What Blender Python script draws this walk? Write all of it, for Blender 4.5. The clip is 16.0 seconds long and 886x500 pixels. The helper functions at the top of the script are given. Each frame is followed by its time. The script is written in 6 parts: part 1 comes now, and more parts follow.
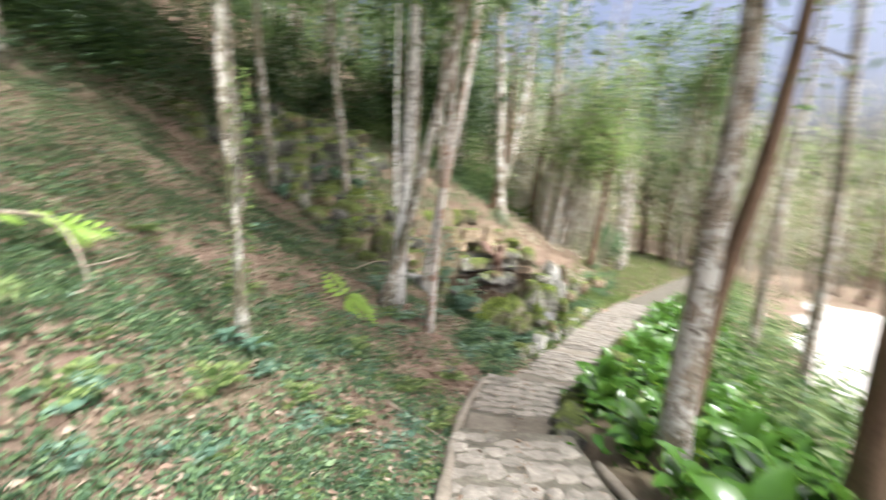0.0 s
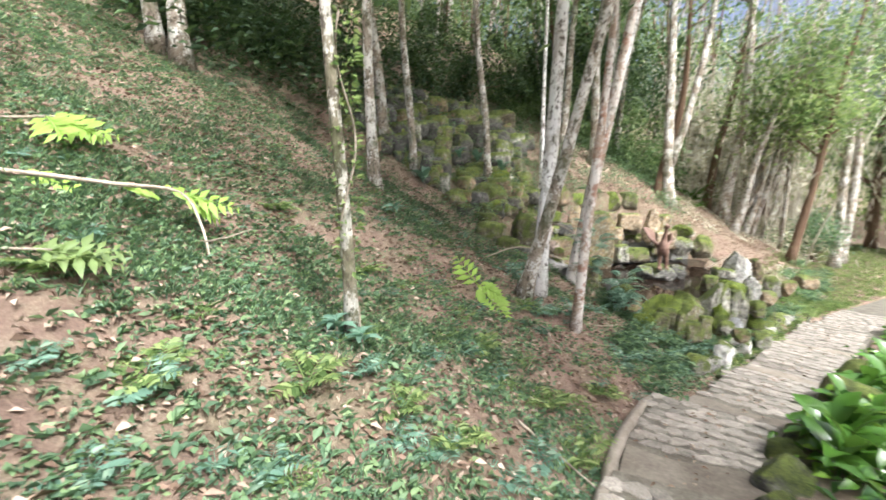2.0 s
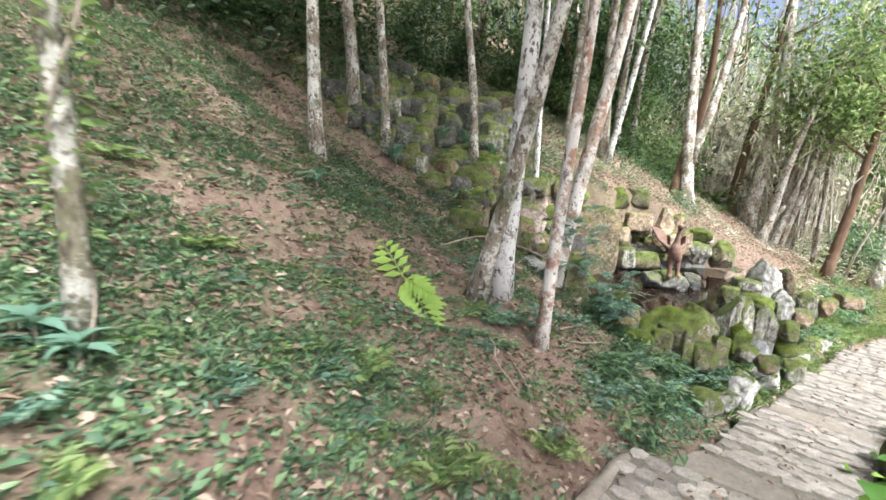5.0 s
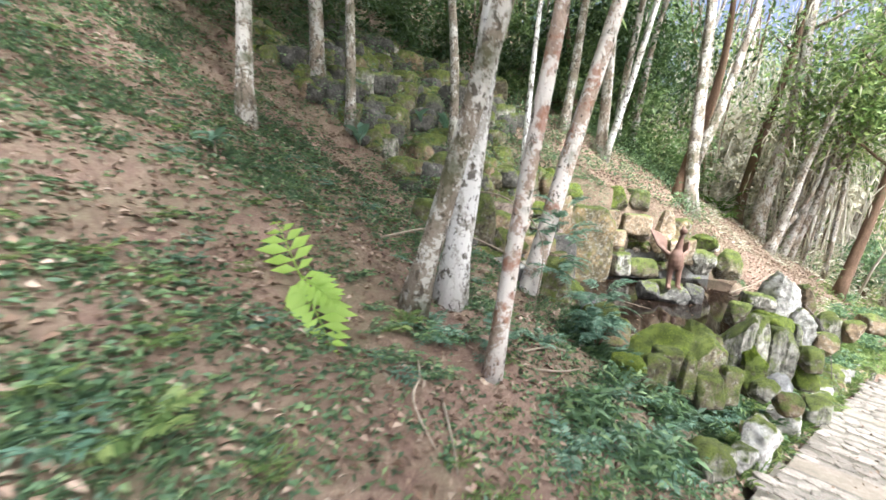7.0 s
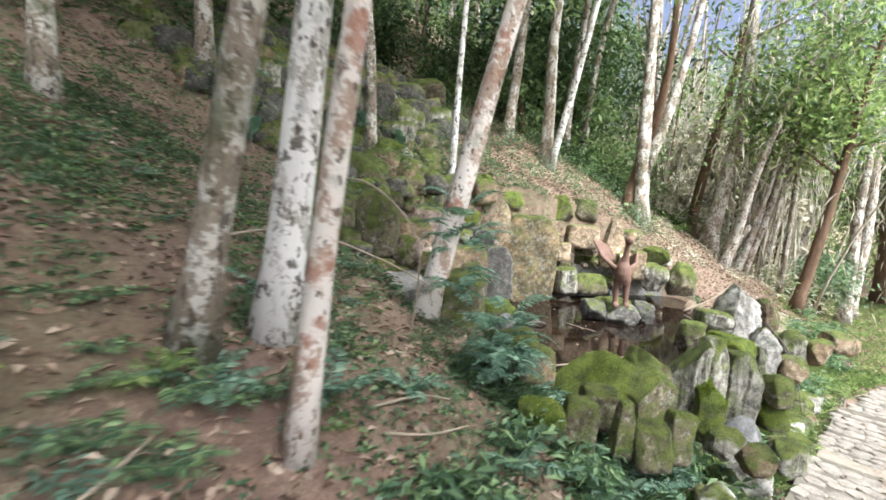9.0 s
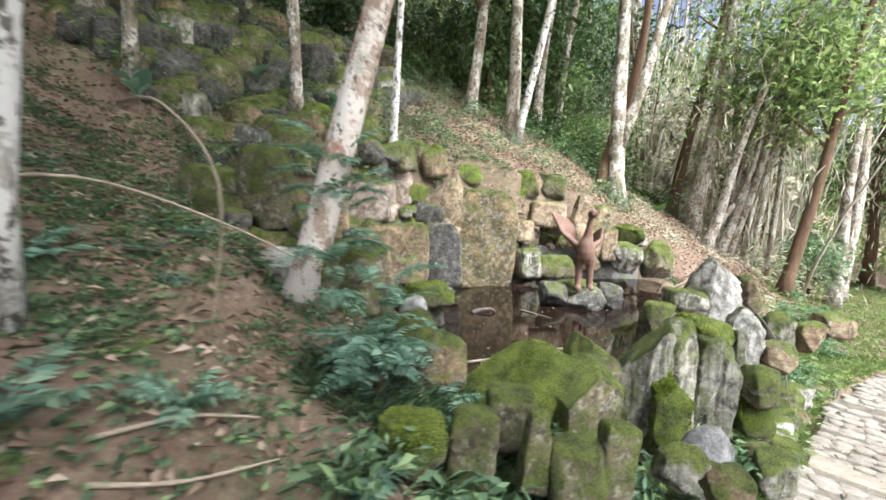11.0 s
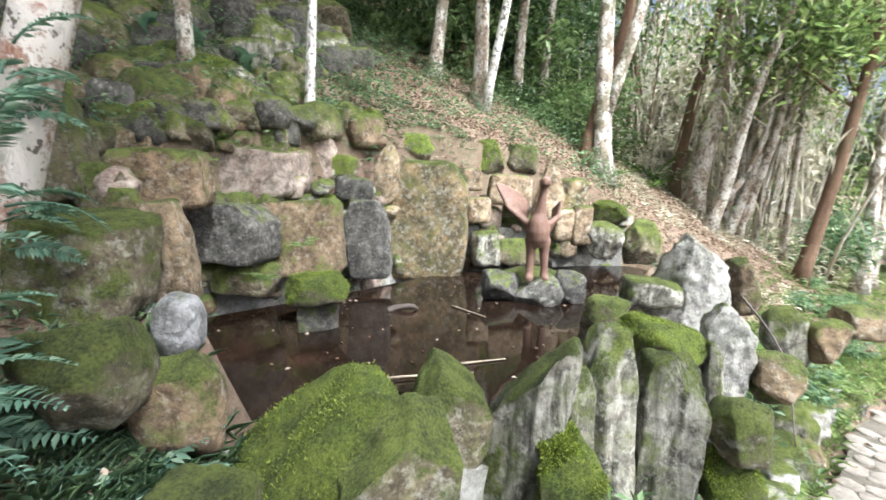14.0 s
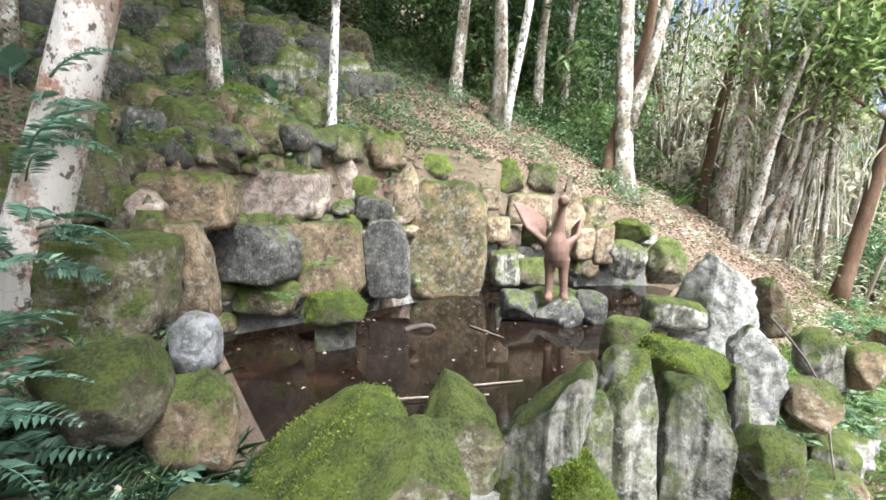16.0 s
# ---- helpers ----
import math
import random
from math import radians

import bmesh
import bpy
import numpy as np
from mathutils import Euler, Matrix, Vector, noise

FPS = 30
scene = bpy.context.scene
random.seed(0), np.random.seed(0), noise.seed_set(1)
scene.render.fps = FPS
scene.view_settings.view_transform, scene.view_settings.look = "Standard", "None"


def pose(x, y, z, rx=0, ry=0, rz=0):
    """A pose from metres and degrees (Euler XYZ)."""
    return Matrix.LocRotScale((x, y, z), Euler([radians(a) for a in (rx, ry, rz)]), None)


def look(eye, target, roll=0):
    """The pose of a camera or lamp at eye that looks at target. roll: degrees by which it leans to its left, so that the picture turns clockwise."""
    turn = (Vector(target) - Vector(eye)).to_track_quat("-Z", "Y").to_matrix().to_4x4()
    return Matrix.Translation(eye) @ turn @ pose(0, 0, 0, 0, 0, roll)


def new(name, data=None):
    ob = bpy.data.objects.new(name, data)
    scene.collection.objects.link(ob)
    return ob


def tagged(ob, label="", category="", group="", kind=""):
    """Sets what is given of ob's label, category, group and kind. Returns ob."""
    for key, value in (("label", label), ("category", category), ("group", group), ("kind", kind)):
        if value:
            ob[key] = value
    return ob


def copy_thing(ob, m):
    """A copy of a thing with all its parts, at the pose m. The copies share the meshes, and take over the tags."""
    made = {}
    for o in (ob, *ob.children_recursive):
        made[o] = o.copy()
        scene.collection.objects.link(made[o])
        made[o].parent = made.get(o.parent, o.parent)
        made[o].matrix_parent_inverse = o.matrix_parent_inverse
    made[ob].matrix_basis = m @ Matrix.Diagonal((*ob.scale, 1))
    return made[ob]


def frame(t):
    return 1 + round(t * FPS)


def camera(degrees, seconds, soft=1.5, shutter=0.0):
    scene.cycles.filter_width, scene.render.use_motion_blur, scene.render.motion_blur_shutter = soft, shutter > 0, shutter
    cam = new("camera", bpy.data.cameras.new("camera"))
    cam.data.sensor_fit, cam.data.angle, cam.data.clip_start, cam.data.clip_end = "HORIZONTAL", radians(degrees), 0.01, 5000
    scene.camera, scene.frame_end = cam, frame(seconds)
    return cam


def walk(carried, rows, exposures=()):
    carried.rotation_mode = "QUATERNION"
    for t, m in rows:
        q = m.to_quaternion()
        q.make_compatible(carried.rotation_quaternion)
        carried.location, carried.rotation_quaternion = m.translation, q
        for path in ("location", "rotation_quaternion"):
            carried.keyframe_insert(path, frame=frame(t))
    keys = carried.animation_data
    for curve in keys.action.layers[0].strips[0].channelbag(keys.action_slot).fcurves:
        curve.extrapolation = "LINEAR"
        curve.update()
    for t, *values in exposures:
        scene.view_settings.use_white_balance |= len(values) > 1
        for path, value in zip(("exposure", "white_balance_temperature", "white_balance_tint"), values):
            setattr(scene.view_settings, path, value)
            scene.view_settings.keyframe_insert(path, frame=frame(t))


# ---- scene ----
cam = camera(90.9, 16.0, soft=1.6, shutter=0.9)
METRES, EYE, TILT, LEAN, TURN = 8.0, 1.5, -9.0, 0.0, 0.0
ROWS = [
    (0.0, 0.0, 0.0, 0.0, 0.0, 0.0, -0.0),
    (0.5, 0.0078, 0.0277, -0.0028, 11.18, -0.73, -4.05),
    (1.0, 0.0053, 0.0582, 0.0003, 13.93, -0.93, -1.64),
    (1.5, 0.0003, 0.0802, -0.0006, 15.53, -0.94, -1.06),
    (2.0, -0.0003, 0.103, -0.0093, 19.19, -1.54, -0.84),
    (2.5, 0.0119, 0.1434, -0.0146, 21.67, -1.54, -1.68),
    (3.0, 0.0169, 0.1758, -0.0139, 22.11, -1.65, -1.65),
    (3.5, 0.021, 0.2041, -0.0204, 21.81, -1.73, -1.89),
    (4.0, 0.0333, 0.2359, -0.0254, 21.62, -1.6, -2.16),
    (6.5, 0.055, 0.4106, -0.0392, 21.34, -1.26, -5.8),
    (7.0, 0.0614, 0.4522, -0.0387, 21.38, -1.23, -5.92),
    (7.5, 0.0681, 0.4969, -0.0388, 21.62, -1.08, -5.77),
    (8.0, 0.0821, 0.5344, -0.0409, 21.49, -0.9, -5.71),
    (8.5, 0.0979, 0.5752, -0.0434, 17.74, 1.97, -6.51),
    (9.0, 0.1102, 0.6197, -0.0444, 17.37, 2.13, -5.18),
    (11.5, 0.1851, 0.7929, -0.0655, 16.36, 1.25, -4.12),
    (12.0, 0.2058, 0.8327, -0.068, 16.16, 1.01, -4.22),
    (12.5, 0.2301, 0.8672, -0.064, 16.09, 0.6, -3.47),
    (13.0, 0.24, 0.9022, -0.0697, 16.19, 0.03, -2.42),
    (13.5, 0.242, 0.9277, -0.0651, 16.1, 0.03, -2.53),
    (14.0, 0.2497, 0.9325, -0.0598, 18.36, 0.1, -3.3),
    (14.5, 0.2549, 0.9334, -0.0586, 20.16, 0.37, -3.39),
    (15.0, 0.2553, 0.9345, -0.0589, 20.58, 0.97, -3.44),
    (15.5, 0.2553, 0.9344, -0.0589, 20.91, 1.75, -3.4),
    (16.0, 0.2554, 0.9345, -0.059, 21.32, 2.44, -3.27),
]
walk(cam, [(t, pose(0, 0, EYE, TILT, LEAN, TURN) @ pose(METRES * x, METRES * y, METRES * z, 90 + pitch, roll, yaw)) for t, x, y, z, yaw, pitch, roll in ROWS],
     exposures=[(0.0, 1.46, 5850, 8.5), (3.0, 1.68, 5680, 8.5), (4.2, 1.64, 5650, 8.5), (7.5, 1.90, 5600, 9.0), (9.0, 1.60, 5650, 8.0), (11.5, 1.62, 5650, 8.0), (14.0, 1.72, 5550, 7.5), (16.0, 1.80, 5500, 7.5)])

# ---- daylight: a bright, hazy sky with a weak, soft sun ----
SUN_UP, SUN_WAY = 56.0, 120.0        # elevation, compass bearing from +y towards +x
world = bpy.data.worlds.new("sky")
scene.world = world
world.use_nodes = True
sky = world.node_tree.nodes.new("ShaderNodeTexSky")
sky.sky_type, sky.sun_disc = "NISHITA", False
sky.sun_elevation, sky.sun_rotation = radians(SUN_UP), radians(SUN_WAY)
sky.air_density, sky.dust_density, sky.ozone_density = 0.4, 10.0, 0.3
back = world.node_tree.nodes["Background"]
world.node_tree.links.new(sky.outputs[0], back.inputs[0])
back.inputs[1].default_value = 0.15
sun = new("sun", bpy.data.lights.new("sun", "SUN"))
sun.data.energy, sun.data.angle, sun.data.color = 2.9, radians(4), (1.0, 0.96, 0.90)
sun.matrix_world = look((0, 0, 0), (-math.sin(radians(SUN_WAY)) * math.cos(radians(SUN_UP)), -math.cos(radians(SUN_WAY)) * math.cos(radians(SUN_UP)), -math.sin(radians(SUN_UP))))

# ---- lie of the land ----
# centreline of the path: x, y
LINE = [(0.35, -6), (0.4, -2), (0.45, 0), (0.6, 2), (0.85, 4), (1.35, 5.6), (2.1, 7.2), (3.0, 8.8), (4.05, 10.6), (5.2, 12.6), (6.6, 15.2), (8.2, 18.5), (10.5, 24), (14, 34)]
def smooth_line(points, n=24):
    out = []
    P = [points[0]] + points + [points[-1]]
    for i in range(1, len(P) - 2):
        a, b, c, d = (np.array(q, float) for q in P[i - 1:i + 3])
        for k in range(n):
            u = k / n
            out.append(0.5 * (2 * b + (c - a) * u + (2 * a - 5 * b + 4 * c - d) * u * u + (3 * b - a - 3 * c + d) * u ** 3))
    out.append(np.array(points[-1], float))
    return np.array(out)
CENTRE = smooth_line(LINE)
RUN = np.concatenate([[0], np.cumsum(np.hypot(*np.diff(CENTRE, axis=0).T))])
START = RUN[int(np.argmin(np.abs(CENTRE[:, 1])))]
RUN = RUN - START            # run 0 where the walk begins
TANGENT = np.gradient(CENTRE, axis=0)
TANGENT /= np.linalg.norm(TANGENT, axis=1)[:, None]
def mean_height(run):
    return np.interp(run, [-6, 0, 8.3, 13.5, 22, 40], [1.2, 0, -1.70, -2.3, -2.8, -3.3])
def near_path(x, y):
    """Run along the path and distance to its left (minus: to its right)."""
    x, y = np.atleast_1d(np.asarray(x, float)), np.atleast_1d(np.asarray(y, float))
    run, side = np.empty(len(x)), np.empty(len(x))
    for i in range(0, len(x), 4000):
        dx, dy = x[i:i + 4000, None] - CENTRE[None, :, 0], y[i:i + 4000, None] - CENTRE[None, :, 1]
        k = np.argmin(dx * dx + dy * dy, axis=1)
        r = np.arange(len(k))
        dx, dy = dx[r, k], dy[r, k]
        run[i:i + 4000] = RUN[k] + dx * TANGENT[k, 0] + dy * TANGENT[k, 1]
        side[i:i + 4000] = -dx * TANGENT[k, 1] + dy * TANGENT[k, 0]
    return run, side
HALF = 0.62                  # half the width of the path where the walk begins
def path_edges(run):
    """How far the path reaches to the left and to the right of its line."""
    a = np.interp(run, [-6, 5.1, 6.2, 13, 14.6, 17.3, 20, 30, 40], [0.62, 0.62, 0.30, 0.38, 0.1, -0.6, -1.3, -5.0, -9.0])
    b = np.interp(run, [-6, 2.3, 3.4, 4.8, 5.4, 7, 12.4, 16, 20, 30, 40], [-0.62, -0.55, -0.34, -0.36, -0.5, -0.62, -0.70, -1.2, -2.3, -6.3, -10.5])
    return a, b
WATER = -1.33
POND = [(0.6, 8.8), (0.2, 9.0), (-0.5, 9.45), (-1.1, 10.0), (-0.75, 10.8), (-0.3, 11.6), (0.25, 12.7), (1.2, 13.5), (2.5, 14.1), (2.75, 13.0), (2.4, 11.4), (2.1, 10.2), (1.4, 9.2)]
def in_pond(x, y):
    """Distance inside the pond's outline, minus outside."""
    best, inside = np.full(len(x), 1e9), np.zeros(len(x), bool)
    for (ax, ay), (bx, by) in zip(POND, POND[1:] + POND[:1]):
        ex, ey = bx - ax, by - ay
        u = np.clip(((x - ax) * ex + (y - ay) * ey) / (ex * ex + ey * ey), 0, 1)
        best = np.minimum(best, np.hypot(x - ax - u * ex, y - ay - u * ey))
        inside ^= ((ay > y) != (by > y)) & (x < ex * (y - ay) / (ey if ey else 1e-9) + ax)
    return np.where(inside, best, -best)
def ground(x, y):
    x, y = np.atleast_1d(np.asarray(x, float)), np.atleast_1d(np.asarray(y, float))
    run, side = near_path(x, y)
    left = np.clip(side - 0.75, 0, None)
    right = np.clip(-side - 0.75, 0, None)
    bank = np.where(left < 14, 0.45 * left + 0.02 * left ** 2, 10.22 + 0.35 * (np.minimum(left, 60) - 14))
    fall = np.where(right < 3, 0.22 * right, 0.66 + 0.12 * (np.minimum(right, 40) - 3))
    z = mean_height(run) + bank - fall
    z = z - 0.7 * np.exp(-((x + 3.3) ** 2 + (y - 9.4) ** 2) / 4.0)
    z = z + 0.75 * np.exp(-((x - 0.2) ** 2 + (y - 16.3) ** 2) / 9.0) + 0.18 * np.exp(-((x + 4.6) ** 2 + (y - 6.0) ** 2) / 6.0)
    z = z + 0.42 * np.exp(-((x - 3.9) ** 2 + (y - 18.4) ** 2) / 6.0) * np.clip((side - 0.6) / 0.8, 0, 1)
    near = np.exp(-((x + 1) ** 2 + (y - 8) ** 2) / 400)
    z = z + near * (0.05 * np.sin(2.3 * x + 1.1 * y) + 0.04 * np.sin(3.7 * y - 1.9 * x) + 0.025 * np.sin(7.1 * x + 2) * np.sin(6.3 * y)) * np.clip(left + right, 0, 1)
    edge_l, edge_r = path_edges(run)
    z = np.where((side < edge_l + 0.05) & (side > edge_r - 0.05), z - 0.16, z)
    d = in_pond(x, y)
    # the near bank of the pond is held up behind its stones
    rim = np.clip((d + 0.45) / 0.35, 0, 1) * (d <= 0) * (side < 2.6)
    z = np.where(rim > 0, z + rim * np.clip(WATER + 0.05 - z, 0, None), z)
    reach = np.where(side > 2.6, 1.0, 0.1)      # cut back behind the rear wall
    k = np.clip((d + reach) / 0.3, 0, 1)
    return z * (1 - k) + (WATER - 0.4) * k

# ---- materials ----
def shader(name, rough=0.9):
    m = bpy.data.materials.new(name)
    m.use_nodes = True
    nt = m.node_tree
    b = nt.nodes["Principled BSDF"]
    b.inputs["Roughness"].default_value = rough
    b.inputs["Specular IOR Level"].default_value = 0.3
    return m, nt, b


def node(nt, kind, **values):
    n = nt.nodes.new("ShaderNode" + kind)
    for k, v in values.items():
        n.inputs[k.replace("_", " ")].default_value = v
    return n


def noise_of(nt, scale, detail=6, rough=0.6, stretch=None):
    c = nt.nodes.new("ShaderNodeNewGeometry")
    n = node(nt, "TexNoise", Scale=scale, Detail=detail, Roughness=rough)
    if stretch:
        k = nt.nodes.new("ShaderNodeVectorMath")
        k.operation = "MULTIPLY"
        k.inputs[1].default_value = stretch
        nt.links.new(c.outputs["Position"], k.inputs[0])
        nt.links.new(k.outputs[0], n.inputs["Vector"])
    else:
        nt.links.new(c.outputs["Position"], n.inputs["Vector"])
    return n.outputs["Fac"]


def ramp(nt, fac, stops):
    r = nt.nodes.new("ShaderNodeValToRGB")
    while len(r.color_ramp.elements) < len(stops):
        r.color_ramp.elements.new(0.5)
    for e, (p, c) in zip(r.color_ramp.elements, stops):
        e.position, e.color = p, (*c, 1)
    nt.links.new(fac, r.inputs[0])
    return r.outputs[0]


def mix(nt, fac, a, b, how="MIX"):
    m = nt.nodes.new("ShaderNodeMix")
    m.data_type, m.blend_type = "RGBA", how
    for s, v in ((0, fac), (6, a), (7, b)):
        if isinstance(v, (int, float)):
            m.inputs[s].default_value = v
        elif isinstance(v, tuple):
            m.inputs[s].default_value = (*v, 1)
        else:
            nt.links.new(v, m.inputs[s])
    return m.outputs[2]


def calc(nt, how, a, b=0.0):
    m = nt.nodes.new("ShaderNodeMath")
    m.operation = how
    for s, v in ((0, a), (1, b)):
        if isinstance(v, (int, float)):
            m.inputs[s].default_value = v
        else:
            nt.links.new(v, m.inputs[s])
    return m.outputs[0]


def relief(nt, b, fac, strength, distance):
    k = node(nt, "Bump", Strength=strength, Distance=distance)
    nt.links.new(fac, k.inputs["Height"])
    nt.links.new(k.outputs[0], b.inputs["Normal"])


def stone(name, stops, moss, lichen=0.3, moss_colours=((0.045, 0.06, 0.016), (0.165, 0.20, 0.042)), streaks=0.0):
    """Weathered stone: a mottled body, pale lichen, and moss that settles on what faces up."""
    m, nt, b = shader(name, 0.92)
    big, mid, fine = noise_of(nt, 2.6, 5), noise_of(nt, 11, 8, 0.7), noise_of(nt, 60, 6, 0.7)
    body = ramp(nt, mix(nt, 0.55, big, mid), stops)
    body = mix(nt, 0.5, body, ramp(nt, mix(nt, 0.35, mid, fine), [(0.36, (0.12, 0.12, 0.12)), (0.5, (0.5, 0.5, 0.5)), (0.64, (0.9, 0.9, 0.9))]), "OVERLAY")
    cracks = ramp(nt, calc(nt, "ABSOLUTE", calc(nt, "SUBTRACT", noise_of(nt, 4.2, 7, 0.6), 0.5)), [(0.0, (0.25, 0.25, 0.25)), (0.03, (1, 1, 1))])
    body = mix(nt, 0.6, body, cracks, "MULTIPLY")
    stains = ramp(nt, noise_of(nt, 6.5, 8, 0.72), [(0.38, (0.30, 0.31, 0.26)), (0.56, (1, 1, 1))])
    body = mix(nt, 0.75, body, stains, "MULTIPLY")
    if streaks:
        # rain has drawn dark runs down the ribs
        runs = ramp(nt, noise_of(nt, 13, 6, 0.65, (1, 1, 0.13)), [(0.40, (0.16, 0.165, 0.12)), (0.55, (1, 1, 1))])
        body = mix(nt, streaks, body, runs, "MULTIPLY")
    patch = ramp(nt, noise_of(nt, 17, 5, 0.65), [(0.58 - 0.12 * lichen, (0, 0, 0)), (0.68 - 0.1 * lichen, (1, 1, 1))])
    body = mix(nt, calc(nt, "MULTIPLY", patch, lichen), body, (0.55, 0.54, 0.46))
    spots_of = ramp(nt, noise_of(nt, 48, 5, 0.6), [(0.60, (0, 0, 0)), (0.65, (1, 1, 1))])
    body = mix(nt, calc(nt, "MULTIPLY", spots_of, 0.1 + 0.35 * lichen), body, (0.58, 0.57, 0.50))
    g = nt.nodes.new("ShaderNodeNewGeometry")
    s = nt.nodes.new("ShaderNodeSeparateXYZ")
    nt.links.new(g.outputs["Normal"], s.inputs[0])
    top = calc(nt, "ADD", calc(nt, "MULTIPLY", s.outputs[2], 0.42), calc(nt, "MULTIPLY", noise_of(nt, 5.5, 8, 0.75), 1.55))
    grows = ramp(nt, calc(nt, "ADD", top, moss - 1.25), [(0.0, (0, 0, 0)), (0.22, (1, 1, 1))])
    green = ramp(nt, mix(nt, 0.5, noise_of(nt, 9, 6), noise_of(nt, 90, 4)), [(0.40, moss_colours[0]), (0.60, moss_colours[1])])
    oi = nt.nodes.new("ShaderNodeObjectInfo")
    h = nt.nodes.new("ShaderNodeHueSaturation")
    nt.links.new(calc(nt, "ADD", calc(nt, "MULTIPLY", oi.outputs["Random"], 0.5), 0.75), h.inputs["Value"])
    nt.links.new(mix(nt, grows, body, green), h.inputs["Color"])
    nt.links.new(h.outputs[0], b.inputs["Base Color"])
    relief(nt, b, mix(nt, grows, mix(nt, 0.5, mid, fine), noise_of(nt, 130, 5, 0.8)), 1.0, 0.04)
    return m


STONES = {
    "moss": stone("mossy_stone", [(0.3, (0.07, 0.06, 0.04)), (0.5, (0.19, 0.16, 0.10)), (0.7, (0.30, 0.265, 0.18))], 0.55, 0.4),
    "mossy": stone("thick_moss", [(0.3, (0.07, 0.06, 0.04)), (0.5, (0.16, 0.14, 0.09)), (0.7, (0.27, 0.23, 0.15))], 0.66, 0.3, ((0.045, 0.065, 0.013), (0.17, 0.215, 0.032))),
    "brown": stone("brown_stone", [(0.3, (0.10, 0.075, 0.045)), (0.5, (0.25, 0.18, 0.11)), (0.7, (0.36, 0.26, 0.17))], 0.46),
    "grey": stone("grey_stone", [(0.3, (0.16, 0.16, 0.155)), (0.5, (0.23, 0.23, 0.225)), (0.7, (0.30, 0.30, 0.295))], 0.15, 0.1),
    "tan": stone("tan_stone", [(0.3, (0.16, 0.12, 0.07)), (0.5, (0.30, 0.225, 0.14)), (0.7, (0.42, 0.335, 0.235))], 0.32, 0.4),
    "ochre": stone("ochre_stone", [(0.34, (0.13, 0.12, 0.065)), (0.48, (0.25, 0.205, 0.115)), (0.58, (0.40, 0.27, 0.13)), (0.7, (0.48, 0.41, 0.28))], 0.46, 0.5),
    "pink": stone("pink_stone", [(0.3, (0.22, 0.15, 0.11)), (0.5, (0.34, 0.27, 0.22)), (0.7, (0.46, 0.39, 0.335))], 0.28, 0.25),
    "dark": stone("dark_stone", [(0.3, (0.045, 0.043, 0.038)), (0.5, (0.10, 0.095, 0.08)), (0.7, (0.19, 0.18, 0.15))], 0.36, 0.2),
    "slate": stone("slate_stone", [(0.3, (0.05, 0.048, 0.042)), (0.5, (0.105, 0.10, 0.088)), (0.7, (0.20, 0.19, 0.17))], 0.18, 0.25),
    "white": stone("white_stone", [(0.3, (0.24, 0.22, 0.18)), (0.5, (0.52, 0.50, 0.46)), (0.7, (0.70, 0.69, 0.66))], 0.30, 0.6, streaks=0.4),
    "cleft": stone("cleft_stone", [(0.3, (0.13, 0.12, 0.095)), (0.48, (0.35, 0.33, 0.275)), (0.66, (0.62, 0.595, 0.52))], 0.47, 0.5, streaks=0.85),
}


def earth():
    m, nt, b = shader("forest_soil", 0.95)
    big, mid, fine = noise_of(nt, 0.9, 6, 0.65), noise_of(nt, 7, 8, 0.7), noise_of(nt, 55, 8, 0.75)
    soil = ramp(nt, mix(nt, 0.5, mid, fine), [(0.3, (0.07, 0.046, 0.034)), (0.5, (0.20, 0.135, 0.10)), (0.68, (0.37, 0.28, 0.215))])
    cover = ramp(nt, mix(nt, 0.5, fine, noise_of(nt, 20, 6)), [(0.35, (0.04, 0.055, 0.022)), (0.65, (0.15, 0.18, 0.08))])
    grows = ramp(nt, mix(nt, 0.35, big, mid), [(0.42, (0, 0, 0)), (0.58, (1, 1, 1))])
    nt.links.new(mix(nt, calc(nt, "MULTIPLY", grows, 0.4), soil, cover), b.inputs["Base Color"])
    relief(nt, b, mix(nt, 0.5, mid, fine), 0.9, 0.06)
    return m


def bark(name, stops, patches=None, red=None, moss=0.55, cover=0.5, spot=0.55):
    m, nt, b = shader(name, 0.93)
    mid, fine = noise_of(nt, 9, 8, 0.7, (1, 1, 0.35)), noise_of(nt, 60, 7, 0.7, (1, 1, 0.4))
    c = ramp(nt, mix(nt, 0.5, mid, fine), stops)
    if patches:
        blot = mix(nt, 0.35, noise_of(nt, 5.5, 7, 0.65, (1, 1, 0.6)), noise_of(nt, 30, 6, 0.7))
        c = mix(nt, ramp(nt, blot, [(cover - 0.012, (0, 0, 0)), (cover + 0.014, (1, 1, 1))]), c, patches)
        c = mix(nt, ramp(nt, noise_of(nt, 17, 6, 0.65, (1, 1, 0.7)), [(spot, (0, 0, 0)), (spot + 0.035, (0.9, 0.9, 0.9))]), c, (0.075, 0.06, 0.042))
    if red:
        c = mix(nt, ramp(nt, noise_of(nt, 3.6, 6, 0.7), [(0.54, (0, 0, 0)), (0.60, (0.8, 0.8, 0.8))]), c, red)
    c = mix(nt, ramp(nt, noise_of(nt, 2.6, 7, 0.7), [(moss, (0, 0, 0)), (moss + 0.14, (0.8, 0.8, 0.8))]), c, (0.075, 0.08, 0.035))
    nt.links.new(c, b.inputs["Base Color"])
    relief(nt, b, mix(nt, 0.5, mid, fine), 1.0, 0.03)
    return m


